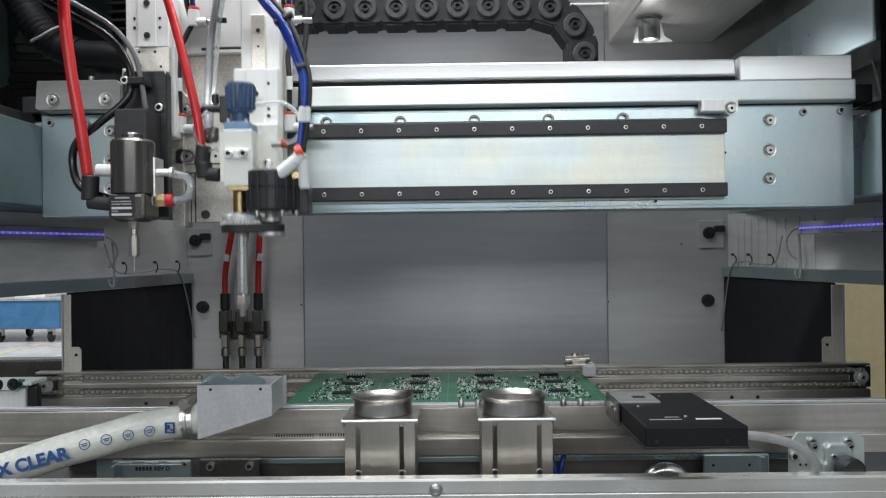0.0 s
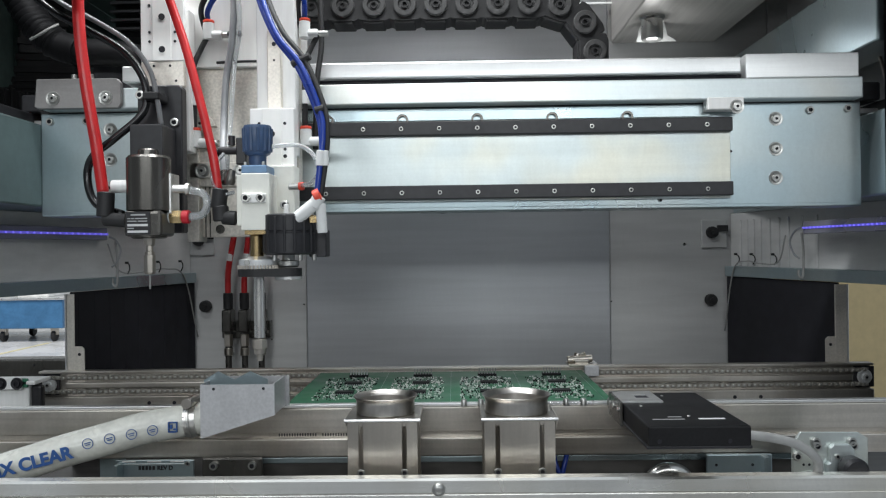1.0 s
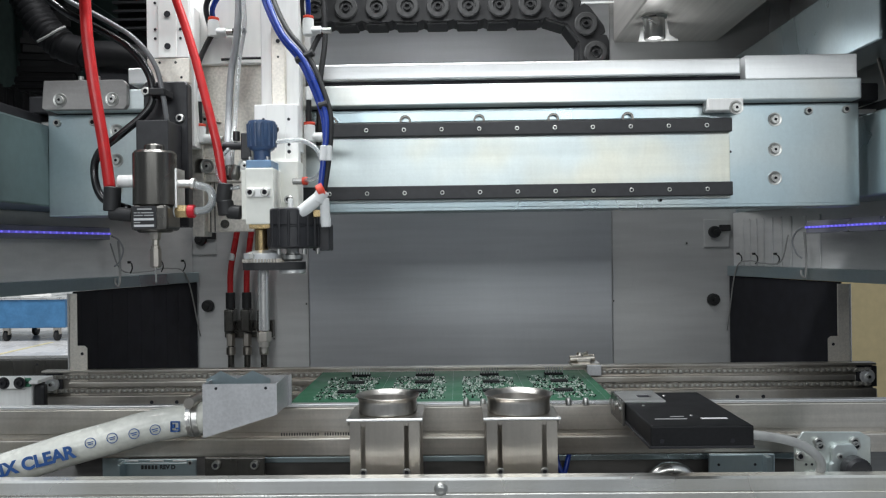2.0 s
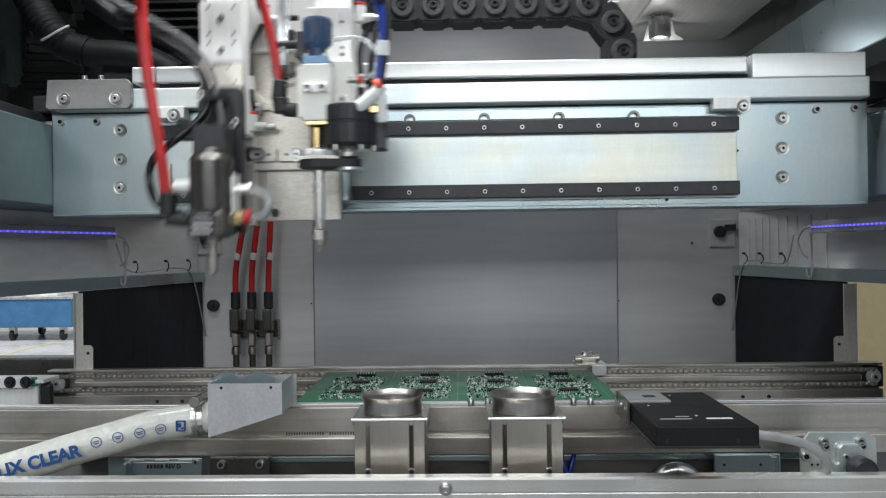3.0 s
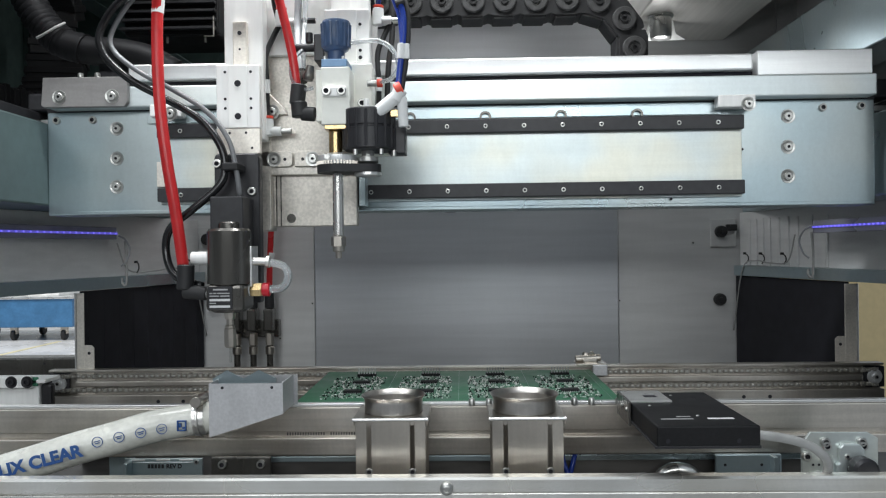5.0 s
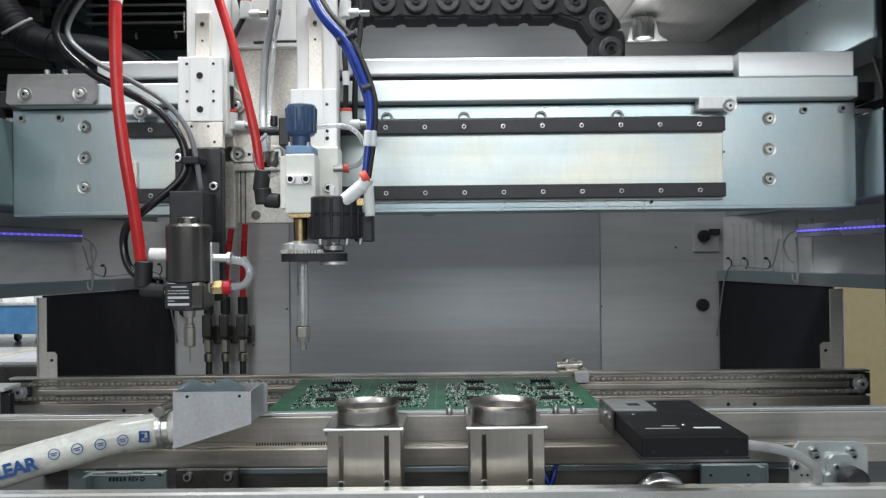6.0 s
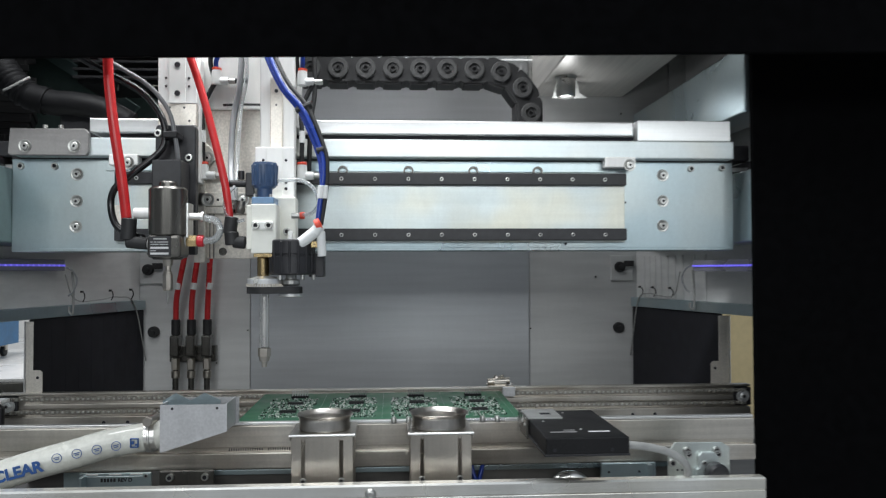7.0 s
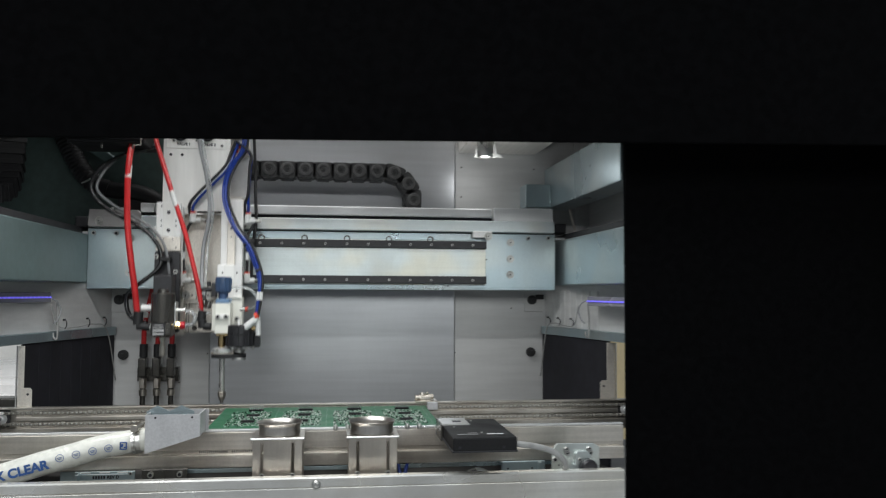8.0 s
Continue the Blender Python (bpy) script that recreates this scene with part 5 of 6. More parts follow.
    part("black_cable", tube([(c[0] - 0.0250, 0.642, 1.0700), (-0.2320, 0.645, 1.0790), (-0.2405, 0.648, 1.0980), (-0.2370, 0.648, 1.1170), (-0.2180, 0.648, 1.1330), (-0.1985, 0.650, 1.1500), (-0.1925, 0.652, 1.1640), (-0.1960, 0.653, 1.1850),
                             (-0.2140, 0.655, 1.2080), (-0.2430, 0.658, 1.2255), (-0.2740, 0.660, 1.2430), (-0.2960, 0.662, 1.2640), (-0.3000, 0.664, 1.2850), (-0.2830, 0.668, 1.3120), (-0.2500, 0.675, 1.3320), (-0.21, 0.69, 1.345)], 0.0033, 12), GLOSS_BLACK, t, "black cable")
    part("grey_cable", tube([(-0.1790, 0.648, 1.1430), (-0.1815, 0.646, 1.1650), (-0.1880, 0.647, 1.1900), (-0.2060, 0.649, 1.2130), (-0.2350, 0.652, 1.2320), (-0.2640, 0.656, 1.2480), (-0.2900, 0.666, 1.2690), (-0.2920, 0.670, 1.287), (-0.2750, 0.675, 1.316), (-0.2500, 0.682, 1.336), (-0.21, 0.69, 1.350)], 0.0021, 12), CABLE_DARK, t, "grey cable")
    part("cable_clip", box(c[0] - 0.0080, c[0] + 0.0050, 0.641, 0.664, 1.1640, 1.1700, 0.001), RUBBER, t)
    return t


def jet_valve():
    t = thing("jet_valve", (-0.095, 0.64, 1.09), "milky dispensing valve with a blue knob, black motor and steel nozzle", "dispensing valve")
    cx = -0.0950
    part("slide_block", box(-0.1120, -0.0740, 0.672, 0.6825, 1.2130, 1.3010, 0.0008), ANOD, t, "white slide block with drilled holes")
    part("middle_band", box(-0.1010, -0.0850, 0.6710, 0.6719, 1.2134, 1.3006, 0.0004), TOWER, t)
    for x, z, k in ((-0.0930, 1.2790, 1.0), (-0.1040, 1.2880, 0.5), (-0.0820, 1.2880, 0.5), (-0.1040, 1.2660, 0.5), (-0.0820, 1.2660, 0.5), (-0.0820, 1.2600, 0.6), (-0.0930, 1.2350, 1.0)):
        share("hole", HOLE, t, (x, 0.671 if k == 1.0 else 0.672, z), Matrix.Scale(k * 1.3, 4))
    part("nylon_arm", prism([(-0.1010, 1.1860), (-0.1010, 1.2500), (-0.0700, 1.2500), (-0.0700, 1.2100), (-0.0660, 1.1980), (-0.0560, 1.1880), (-0.0470, 1.1860), (-0.0470, 1.1760), (-0.1010, 1.1760)], 0.650, 0.672, None, 0.001), NYLON, t, "milky plastic mounting arm")
    part("body", box(-0.1071, -0.0845, 0.622, 0.652, 1.1960, 1.2410, 0.0008), NYLON, t, "milky plastic valve body")
    part("side_slab", box(-0.1125, -0.1085 + 0.0006, 0.630, 0.655, 1.2000, 1.2405, 0.0006), NYLON, t)
    part("clamp_bar", box(-0.1057, -0.0867, 0.6190, 0.6220, 1.2174, 1.2249, 0.0016), ANOD, t)
    for x in (-0.1020, -0.0903):
        share("bolt", BOLT_M, t, (x, 0.6190, 1.2212))
    part("cap_block", box(-0.1068, -0.0864, 0.6230, 0.650, 1.2412, 1.2475, 0.0008), BLUE_PALE, t, "pale blue cap block")
    for x in (-0.1045, -0.0902):
        part("cap_screw", rod((x, 0.628, 1.2475), (x, 0.628, 1.2505), 0.0014, 10), SCREW, t)
    kx = -0.0971
    k = part("knob", lathe([(0, 1.2475), (0.0068, 1.2475), (0.0070, 1.2560), (0.0098, 1.2575), (0.0106, 1.2590), (0.0114, 1.2790), (0.0108, 1.2806), (0.0060, 1.2812), (0, 1.2812)], (kx, 0.638, 0), (0, 0, 1), 28), BLUE_KNOB, t, "dark blue adjusting knob")
    for i in range(12):
        a = 2 * math.pi * (i + 0.5) / 12
        part("grip_rib", rod((kx + 0.0102 * math.cos(a), 0.638 + 0.0102 * math.sin(a), 1.2595), (kx + 0.0109 * math.cos(a), 0.638 + 0.0109 * math.sin(a), 1.2785), 0.0016, 8), BLUE_KNOB, k)
    part("gold_plate", box(cx - 0.0100, cx + 0.0070, 0.624, 0.648, 1.1925, 1.1960, 0.0004), BRASS, t)
    part("brass_sleeve", rod((-0.0982, 0.636, 1.1745), (-0.0982, 0.636, 1.1925), 0.0054, 24), BRASS, t)
    # motor
    mx, my = -0.0712 + 0.003, 0.634
    m = part("motor", lathe([(0, 1.1760), (0.0185, 1.1760), (0.0205, 1.1775), (0.0205, 1.1930), (0.0195, 1.1936), (0.0195, 1.1950), (0.0205, 1.1956), (0.0205, 1.2075), (0.0190, 1.2085), (0, 1.2085)], (mx - 0.0030, my, 0), (0, 0, 1), 40), BLACK, t, "black round motor")
    for k in range(16):
        a = 2 * math.pi * k / 16
        part("rib", rod((mx - 0.003 + 0.0200 * math.cos(a), my + 0.0200 * math.sin(a), 1.1785), (mx - 0.003 + 0.0200 * math.cos(a), my + 0.0200 * math.sin(a), 1.2065), 0.0014, 8), BLACK, m)
    part("motor_block", box(mx + 0.012, mx + 0.026, my + 0.002, my + 0.022, 1.1740, 1.1960, 0.001), BLACK, t)
    part("motor_pin", rod((mx - 0.004, my - 0.006, 1.2080), (mx - 0.004, my - 0.006, 1.2165), 0.0022, 10), ANOD, t)
    p = part("hub", lathe([(0, 0), (0.0070, 0), (0.0085, 0.0015), (0.0085, 0.0050), (0.0050, 0.0060), (0.0050, 0.0100), (0, 0.0100)], (mx - 0.0040, my, 1.1660), (0, 0, 1), 24), SCREW, t)
    part("pulley_flange", lathe([(0, 0), (0.0155, 0), (0.0160, 0.0008), (0.0160, 0.0075), (0.0120, 0.0085), (0.0070, 0.0100), (0, 0.0100)], (cx - 0.0015, 0.636, 1.1650), (0, 0, 1), 40), ALU_BRIGHT, t)
    b = bmesh.new()
    out = []
    for k in range(40):
        a = math.pi / 2 + math.pi * k / 39
        out.append((cx - 0.0015 + 0.0165 * math.cos(a), 0.636 + 0.0165 * math.sin(a)))
    for k in range(40):
        a = -math.pi / 2 + math.pi * k / 39
        out.append((mx - 0.0040 + 0.0105 * math.cos(a), my + 0.0105 * math.sin(a)))
    f = b.faces.new([b.verts.new((x, y, 1.1590)) for x, y in out])
    r = bmesh.ops.extrude_face_region(b, geom=[f])
    bmesh.ops.translate(b, vec=(0, 0, 0.0062), verts=[v for v in r["geom"] if isinstance(v, bmesh.types.BMVert)])
    bmesh.ops.recalc_face_normals(b, faces=b.faces)
    part("drive_belt", b, RUBBER, t, "black toothed drive belt")
    b = bmesh.new()
    for k in range(40):
        a = 2 * math.pi * k / 40
        x, y = cx - 0.0015 + 0.0163 * math.cos(a), 0.636 + 0.0163 * math.sin(a)
        box(x - 0.0007, x + 0.0007, y - 0.0007, y + 0.0007, 1.1652, 1.1680, 0, b)
    part("pulley_teeth", b, STEEL, t)["kind"] = "stuff"
    part("clamp_screw", rod((cx - 0.0075, 0.6200, 1.1705), (cx - 0.0075, 0.6240, 1.1705), 0.0024, 12), SCREW, t)
    for x, y in ((mx - 0.012, my - 0.014), (mx + 0.008, my - 0.013), (mx + 0.017, my - 0.002)):
        part("motor_screw", rod((x, y, 1.1715), (x, y, 1.1762), 0.0019, 10), SCREW, t)
    part("lower_pulley", rod((mx - 0.0040, my, 1.1560), (mx - 0.0040, my, 1.1592), 0.0110, 24), ALU, t)
    part("nozzle_tube", rod((cx - 0.0018, 0.636, 1.1090), (cx - 0.0018, 0.636, 1.1592), 0.0043, 24), POLISH, t, "steel nozzle tube")
    part("nozzle_nut", hexbar((cx - 0.0018, 0.636, 1.1005), (cx - 0.0018, 0.636, 1.1085), 0.0060), STEEL, t)
    part("nozzle_tip", lathe([(0, 0), (0.0022, 0), (0.0026, 0.002), (0.0026, 0.0050), (0.0046, 0.0055), (0.0048, 0.0100), (0, 0.0100)], (cx - 0.0018, 0.636, 1.0910), (0, 0, 1), 20), STEEL, t)
    # tubes and fittings
    w = part("elbow_fitting", rod((mx + 0.0050, 0.620, 1.2040), (mx + 0.0200, 0.620, 1.2160), 0.0052, 16), WHITE_PLASTIC, t, "white push-in elbow")
    part("upper_arm", rod((mx + 0.0190, 0.620, 1.2130), (mx + 0.0240, 0.620, 1.2220), 0.0054, 16), WHITE_PLASTIC, w)
    part("ring", rod((mx + 0.0200, 0.620, 1.2205), (mx + 0.0250, 0.620, 1.2230), 0.0060, 16), ORANGE, w)
    part("lower_arm", rod((mx + 0.0255, 0.622, 1.1930), (mx + 0.0245, 0.621, 1.2160), 0.0040, 14), WHITE_PLASTIC, w)
    part("brass_insert", box(mx + 0.0150, mx + 0.0230, 0.622, 0.628, 1.2010, 1.2070, 0.0006), BRASS, w)
    part("blue_tube", tube([(mx + 0.0215, 0.621, 1.2220), (mx + 0.0240, 0.622, 1.2450), (mx + 0.0265, 0.624, 1.2700), (mx + 0.0240, 0.627, 1.2900), (mx + 0.0080, 0.634, 1.3280), (mx - 0.0130, 0.645, 1.3550), (mx - 0.0285, 0.660, 1.3900), (mx - 0.0330, 0.670, 1.4150), (mx - 0.0310, 0.680, 1.4395), (mx - 0.0215, 0.694, 1.4660), (mx - 0.0100, 0.708, 1.4900), (mx - 0.008, 0.715, 1.5300)], 0.0024, 12), BLUE_TUBE, t, "blue air tube")
    part("blue_tube", tube([(mx + 0.0225, 0.624, 1.2220), (mx + 0.0250, 0.625, 1.2450), (mx + 0.0245, 0.628, 1.2700), (mx + 0.0205, 0.631, 1.2900), (mx + 0.0040, 0.638, 1.3280), (mx - 0.0160, 0.649, 1.3550), (mx - 0.0325, 0.664, 1.3900), (mx - 0.0370, 0.672, 1.4150), (mx - 0.0350, 0.682, 1.4395), (mx - 0.0255, 0.696, 1.4660), (mx - 0.0140, 0.709, 1.4900), (mx - 0.012, 0.715, 1.5300)], 0.0021, 12), BLUE_TUBE, t, "blue air tube")
    part("black_tube", tube([(mx + 0.0245, 0.622, 1.2220), (mx + 0.0280, 0.623, 1.2450), (mx + 0.0300, 0.625, 1.2700), (mx + 0.0275, 0.628, 1.2920), (mx + 0.0120, 0.635, 1.3310), (mx - 0.0090, 0.646, 1.3590), (mx - 0.0245, 0.661, 1.3920), (mx - 0.0290, 0.671, 1.4150), (mx - 0.0270, 0.681, 1.4395), (mx - 0.0175, 0.695, 1.4660), (mx - 0.0060, 0.709, 1.4900), (mx - 0.004, 0.715, 1.5300)], 0.0021, 12), RUBBER, t, "black air tube")
    part("tie", rod((mx + 0.0000, 0.6385, 1.3300), (mx + 0.0150, 0.6350, 1.3360), 0.0032, 10), RUBBER, t)
    for z in (1.2520,):
        part("marker", rod((mx + 0.0238, 0.6215, z - 0.006), (mx + 0.0246, 0.6220, z + 0.006), 0.0029, 12), WHITE_PLASTIC, t)
        part("marker", rod((mx + 0.0282, 0.6228, z - 0.006), (mx + 0.0286, 0.6232, z + 0.006), 0.0026, 12), WHITE_PLASTIC, t)
    part("tie", rod((mx + 0.0200, 0.6270, 1.2905), (mx + 0.0270, 0.6270, 1.2925), 0.0030, 10), RUBBER, t)
    part("clear_loop", tube([(cx + 0.0090, 0.640, 1.2640), (cx + 0.0300, 0.636, 1.2645), (cx + 0.0430, 0.634, 1.2570), (cx + 0.0480, 0.634, 1.2430), (cx + 0.0420, 0.636, 1.2340), (cx + 0.0330, 0.640, 1.2320)], 0.0019, 10), CLEAR, t, "clear thin tube")
    n = part("nipple", rod((cx + 0.0220, 0.642, 1.2315), (cx + 0.0300, 0.642, 1.2317), 0.0028, 12), SCREW, t)
    part("nipple_ring", rod((cx + 0.0300, 0.642, 1.2317), (cx + 0.0345, 0.642, 1.2318), 0.0034, 12), ORANGE, n)
    share("bolt", BOLT_M, t, (cx + 0.0170, 0.650, 1.2170))
    part("block_bracket", box(cx - 0.0205, cx - 0.0120, 0.640, 0.665, 1.2500, 1.2720, 0.001), BLACK, t)
    part("thumb_screw", lathe([(0, 0.006), (0.0030, 0.006), (0.0038, 0.004), (0.0038, 0)], (cx - 0.0360, 0.645, 1.2600), (-1, 0, 0.2), 12), BLACK, t)
    part("clear_bleed_tube", tube([(cx - 0.0300, 0.640, 1.2590), (cx - 0.0370, 0.634, 1.2480), (cx - 0.0365, 0.632, 1.2340), (cx - 0.0280, 0.632, 1.2260), (cx - 0.0200, 0.634, 1.2270)], 0.0016, 10), CLEAR, t, "clear thin tube")
    part("bleed_valve", lathe([(0, 0), (0.0036, 0), (0.0046, 0.003), (0.0036, 0.007), (0.0030, 0.012), (0, 0.012)], (cx - 0.0245, 0.634, 1.2330), (0.2, 0, 1), 14), GUN, t)
    part("side_clamp", rod((cx - 0.0360, 0.645, 1.2620), (cx - 0.0120, 0.645, 1.2620), 0.0034, 14), BLACK, t)
    part("thumb_screw", rod((cx - 0.0250, 0.645, 1.2660), (cx - 0.0250, 0.645, 1.2740), 0.0030, 12), BLACK, t)
    part("grey_tube", tube([(-0.1291, 0.655, 1.2440), (-0.1320, 0.662, 1.2600), (-0.1369, 0.682, 1.2900), (-0.1355, 0.686, 1.3300), (-0.1290, 0.682, 1.3624), (-0.1270, 0.682, 1.4000), (-0.1330, 0.682, 1.4430), (-0.1440, 0.682, 1.4920), (-0.1520, 0.684, 1.5600)], 0.0031, 12), GREY_TUBE, t, "grey translucent tube")
    part("clear_tube", tube([(-0.1272, 0.655, 1.2440), (-0.1282, 0.662, 1.2640), (-0.1302, 0.680, 1.2950), (-0.1280, 0.684, 1.3400), (-0.1215, 0.680, 1.3800), (-0.1290, 0.680, 1.4430), (-0.1390, 0.680, 1.4920), (-0.1470, 0.682, 1.5600)], 0.0021, 12), CLEAR, t, "clear tube")
    part("tube_joint", rod((-0.1276, 0.652, 1.2360), (-0.1286, 0.656, 1.2460), 0.0046, 14), GUN, t)
    # feed elbow with the second red hose
    e = part("elbow", rod((cx - 0.0335, 0.634, 1.2140), (cx - 0.0315, 0.634, 1.2300), 0.0062, 18), RUBBER, t, "black elbow fitting")
    part("elbow_arm", rod((cx - 0.0300, 0.634, 1.2070), (cx - 0.0190, 0.634, 1.2060), 0.0058, 16), RUBBER, e)
    part("elbow_knee", rod((cx - 0.0310, 0.634, 1.2040), (cx - 0.0320, 0.634, 1.2160), 0.0066, 16), RUBBER, e)
    part("red_hose", tube([(cx - 0.0335, 0.634, 1.2280), (cx - 0.0375, 0.634, 1.2580), (cx - 0.0470, 0.636, 1.2980), (cx - 0.0610, 0.640, 1.3480), (cx - 0.0800, 0.644, 1.4030), (cx - 0.0960, 0.650, 1.4500), (cx - 0.1120, 0.656, 1.5000), (cx - 0.1260, 0.670, 1.5600)], 0.0036, 16), RED_HOSE, t, "red fluid hose")
    part("hose_marker", rod((cx - 0.0752, 0.6430, 1.3880), (cx - 0.0828, 0.6448, 1.4115), 0.0041, 14), WHITE_PLASTIC, t)
    return t


def gantry_hose():
    t = thing("corrugated_hose", (-0.3814, 0.790, 1.2816), "thick black corrugated hose curving down to the gantry end", "hose")
    part("tube", tube([(-0.4760, 0.790, 1.5177), (-0.4713, 0.790, 1.4541), (-0.4483, 0.790, 1.3891), (-0.4343, 0.790, 1.3605), (-0.4175, 0.790, 1.3319), (-0.3977, 0.790, 1.3118), (-0.3749, 0.790, 1.3039)], 0.0150, 20, ribs=0.0016, pitch=0.0062), CORNER_BLACK, t)
    part("sleeve", tube([(-0.3796, 0.790, 1.3049), (-0.3632, 0.790, 1.3018), (-0.3464, 0.790, 1.3011), (-0.3152, 0.792, 1.2952), (-0.2860, 0.795, 1.2798)], 0.0140, 20), CORNER_BLACK, t, "smooth black end sleeve")
    part("tie", tube([(-0.4141, 0.772, 1.3116), (-0.4050, 0.770, 1.3152), (-0.3941, 0.772, 1.3225), (-0.3896, 0.779, 1.3279)], 0.0013, 8), GREY_CABLE, t)
    part("bracket", box(-0.3600, -0.3000, 0.7855, 0.7995, 1.2575, 1.2900, 0.002), BLACK, t)
    return t


def dark_corner():
    """Cable track and black units in the dark upper corner."""
    t = thing("long_cable_chain", (-0.53, 0.9, 1.25), "large black cable chain curving down beside the wall", "cable chain")
    b = bmesh.new()
    box(-0.034, 0.034, -0.0155, 0.0155, -0.012, 0.012, 0.002, b)
    box(-0.036, 0.036, -0.0045, 0.0045, -0.0138, 0.0138, 0.001, b)
    link = mesh_of("link", b, BLACK_PAINT)
    pts = curve_points([(-0.530, 0.80, 1.57), (-0.530, 0.94, 1.51), (-0.530, 1.03, 1.43), (-0.525, 1.03, 1.34), (-0.520, 0.98, 1.285), (-0.520, 0.86, 1.27), (-0.520, 0.74, 1.268)], 4)
    for a, c in zip(pts, pts[1:]):
        share("link", link, t, (a + c) / 2, (c - a).to_track_quat("Y", "Z").to_matrix().to_4x4())
    t = thing("brush_unit", (-0.33, 0.95, 1.36), "black ribbed unit under the roof", "machine unit")
    part("case", box(-0.395, -0.283, 0.93, 1.02, 1.355, 1.47, 0.004), BLACK_PAINT, t)
    for i in range(6):
        part("rib", box(-0.397, -0.285, 0.922, 0.93, 1.360 + 0.010 * i, 1.3635 + 0.010 * i, 0.0008), BLACK, t)
    part("corner_strip", box(-0.2862, -0.2850, 0.920, 0.922, 1.352, 1.374, 0.0003), STEEL, t, "bright metal corner strip")
    part("foot_strip", box(-0.2970, -0.2850, 0.920, 0.922, 1.350, 1.3512, 0.0003), STEEL, t)
    for x in (-0.345, -0.300):
        part("screw", rod((x, 0.935, 1.347), (x, 0.935, 1.355), 0.0018, 10), GUN, t)
    t = thing("diagonal_strut", (-0.45, 1.10, 1.36), "grey painted diagonal strut on the dark green panel", "strut", kind="structure")
    part("bar", prism([(-0.5650, 1.4700), (-0.5450, 1.4780), (-0.3700, 1.3610), (-0.3800, 1.3480)], 1.100, 1.111, None, 0.001), TEAL, t)


hall()
back_wall()
sides()
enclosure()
conveyor()
circuit_board()
cups()
trough()
sensor_box()
brackets_below()
wall_fittings()
dark_corner()
GANTRY = gantry()
CABLE_CHAIN = cable_chain()
GANTRY_HOSE = gantry_hose()
CARRIAGE = head_carriage()
CARRIAGE_TOWER = carriage_tower()
SPRAY = spray_valve()
JET = jet_valve()

# head: seconds, then its way along x, y and z from the rest place
HEAD_ROWS = (
    (0.00, -0.0741, 0.0140, 0.0082), (0.20, -0.0670, 0.0100, 0.0006), (0.50, -0.0613, 0.0060, -0.0050), (1.00, -0.0613, 0.0070, -0.0060),
    (1.50, -0.0612, 0.0150, -0.0050), (1.70, -0.0613, 0.0160, -0.0050), (2.80, -0.0624, 0.0140, 0.0081), (2.90, -0.0596, 0.0125, 0.0080),
    (3.00, -0.0181, 0.0110, 0.0079), (3.10, -0.0099, 0.0095, 0.0072), (3.20, -0.0091, 0.0080, 0.0071), (3.30, -0.0040, 0.0050, 0.0066), (3.50, 0.0004, 0.0000, 0.0051),
    (3.70, 0.0003, 0.0000, 0.0015), (4.00, 0.0003, 0.0000, 0.0005), (4.50, 0.0000, 0.0000, 0.0005), (4.70, 0.0000, 0.0000, 0.0005),
    (5.80, -0.0088, 0.0030, 0.0074), (6.00, -0.0098, 0.0110, 0.0066), (6.50, -0.0120, 0.0035, 0.0092), (6.70, -0.0136, 0.0048, 0.0090),
    (7.00, -0.0163, 0.0080, 0.0085), (7.10, -0.0158, 0.0050, 0.0088), (7.20, -0.0230, 0.0400, 0.0072), (7.30, -0.0325, 0.0950, 0.0065),
    (7.40, -0.0500, 0.1870, 0.0030), (7.50, -0.0592, 0.2438, 0.0010), (7.60, -0.0612, 0.2630, -0.0010), (7.70, -0.0638, 0.2790, -0.0080), (8.00, -0.0668, 0.3016, -0.0530),
)
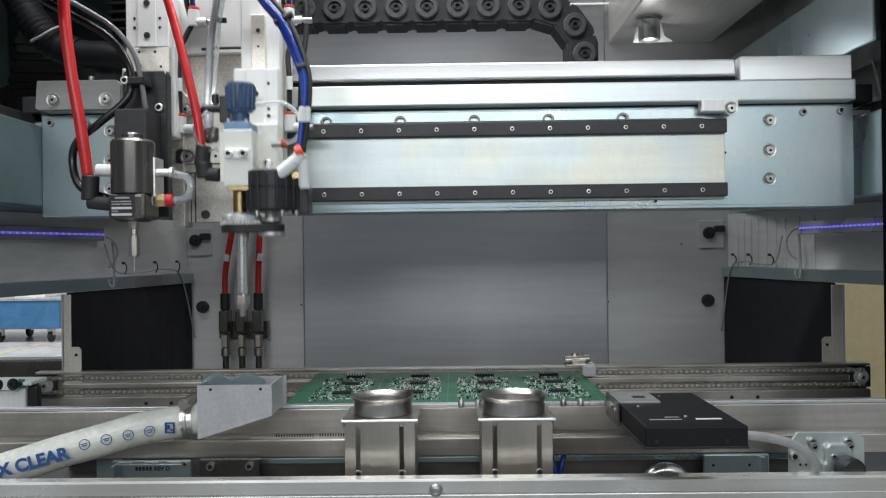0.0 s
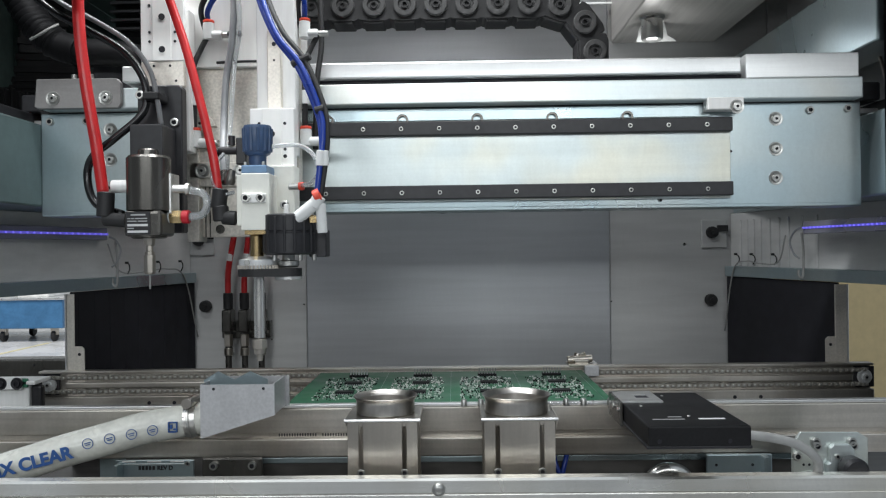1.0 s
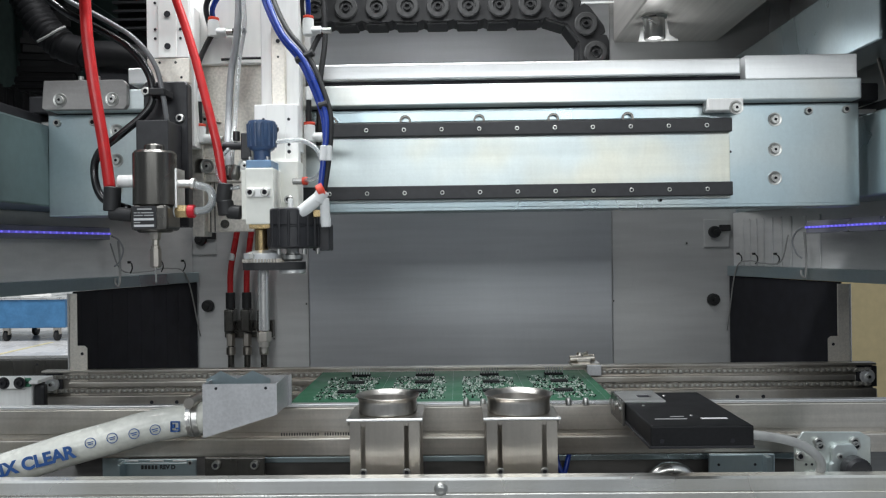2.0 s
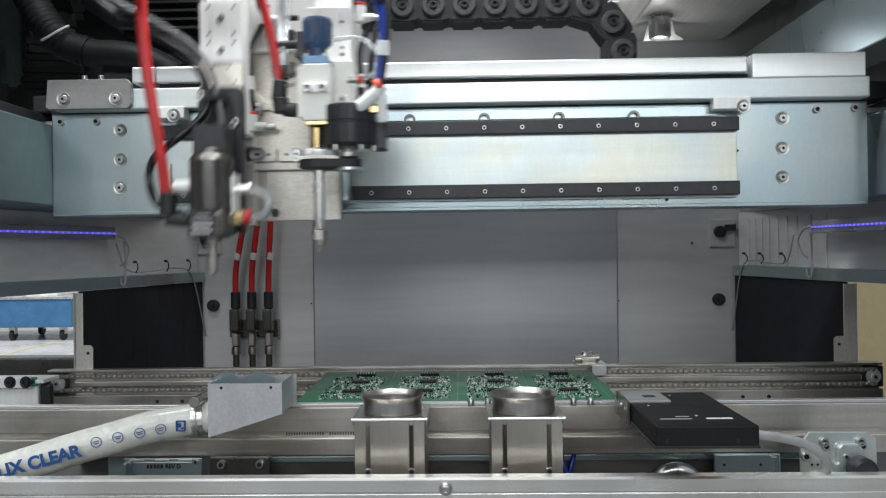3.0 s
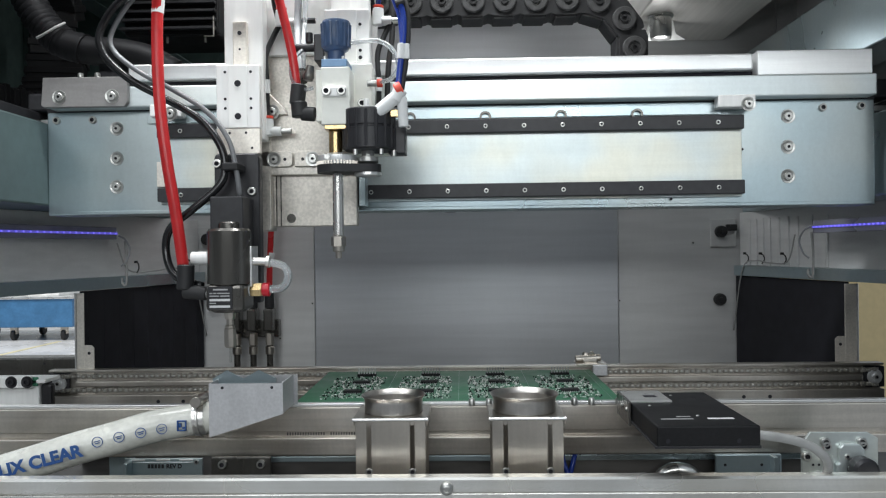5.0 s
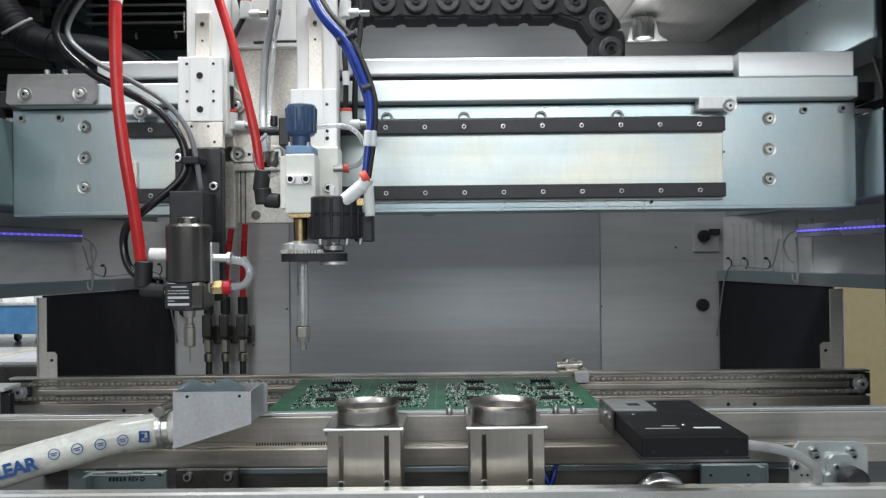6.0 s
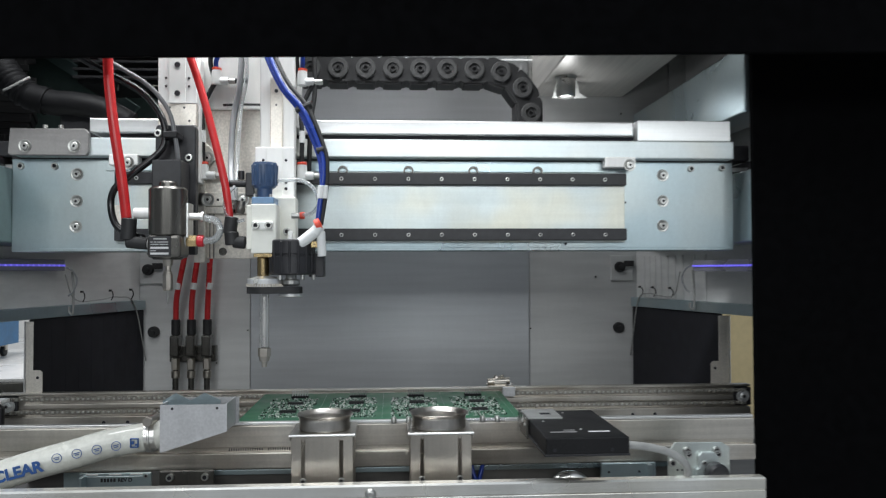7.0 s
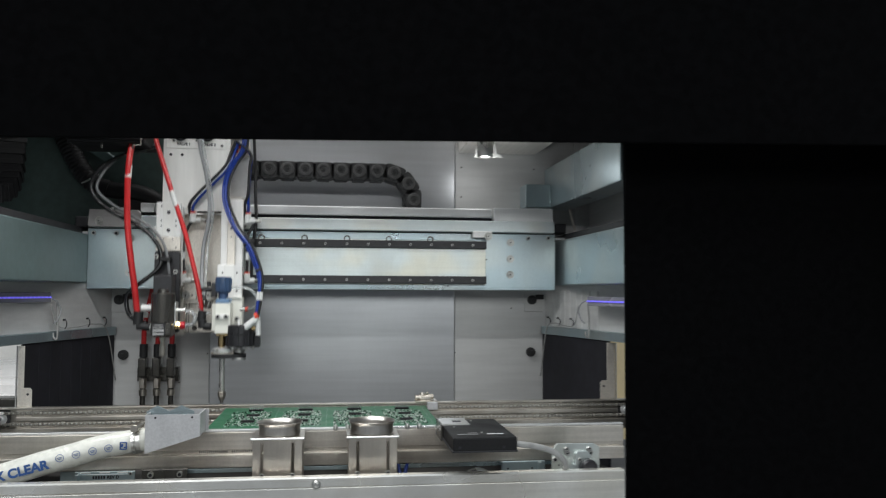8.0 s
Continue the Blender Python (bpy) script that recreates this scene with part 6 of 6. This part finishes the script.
# lift of the spray valve (0 up, 1 down) and of the jet valve (0 up, 1 down)
SPRAY_ROWS = ((0, 0), (1.7, 0), (2.0, 0), (2.4, 1), (2.8, 1), (2.9, 0.80), (3.0, 0.22), (3.1, 0), (3.2, 0.45), (3.3, 0.88), (3.4, 0.98), (3.5, 1), (6.6, 1), (6.7, 0.62), (6.8, 0.30), (6.9, 0.02), (7.0, 0), (8, 0))
JET_ROWS = ((0, 0.70), (0.1, 0.83), (0.2, 0.92), (0.3, 0.98), (0.4, 1), (1.7, 1), (2.0, 1), (2.4, 0), (4.7, 0), (5.1, 0), (5.5, 1), (6.5, 1), (6.6, 0.75), (6.7, 0.42), (6.8, 0.88), (6.9, 1), (8, 1))


def blend(rows, t, k):
    for a, b in zip(rows, rows[1:]):
        if a[0] <= t <= b[0]:
            return a[k] + (b[k] - a[k]) * (t - a[0]) / (b[0] - a[0])
    return rows[-1][k]


def motions():
    """Keys everything that moves: gantry, chain, carriage and the two valves."""
    times = sorted({r[0] for r in HEAD_ROWS} | {float(r[0]) for r in SPRAY_ROWS} | {float(r[0]) for r in JET_ROWS})

    def offset(t):
        return [blend(HEAD_ROWS, t, k) for k in (1, 2, 3)]

    def keyed(ob, way):
        a = ANCHOR[ob]
        walk(ob, [(t, Matrix.Translation(a + Vector(way(t)))) for t in times])

    keyed(GANTRY, lambda t: (0, offset(t)[1], 0))
    keyed(CABLE_CHAIN, lambda t: (offset(t)[0] / 2, offset(t)[1], 0))
    keyed(CARRIAGE, lambda t: offset(t))
    keyed(CARRIAGE_TOWER, lambda t: (offset(t)[0], offset(t)[1], max(offset(t)[2], -0.016)))
    keyed(GANTRY_HOSE, lambda t: (0, offset(t)[1], 0))
    keyed(SPRAY, lambda t: (offset(t)[0], offset(t)[1], offset(t)[2] + 0.068 * (1 - blend(SPRAY_ROWS, t, 1))))
    keyed(JET, lambda t: (offset(t)[0], offset(t)[1], offset(t)[2] - 0.0726 * blend(JET_ROWS, t, 1)))


motions()
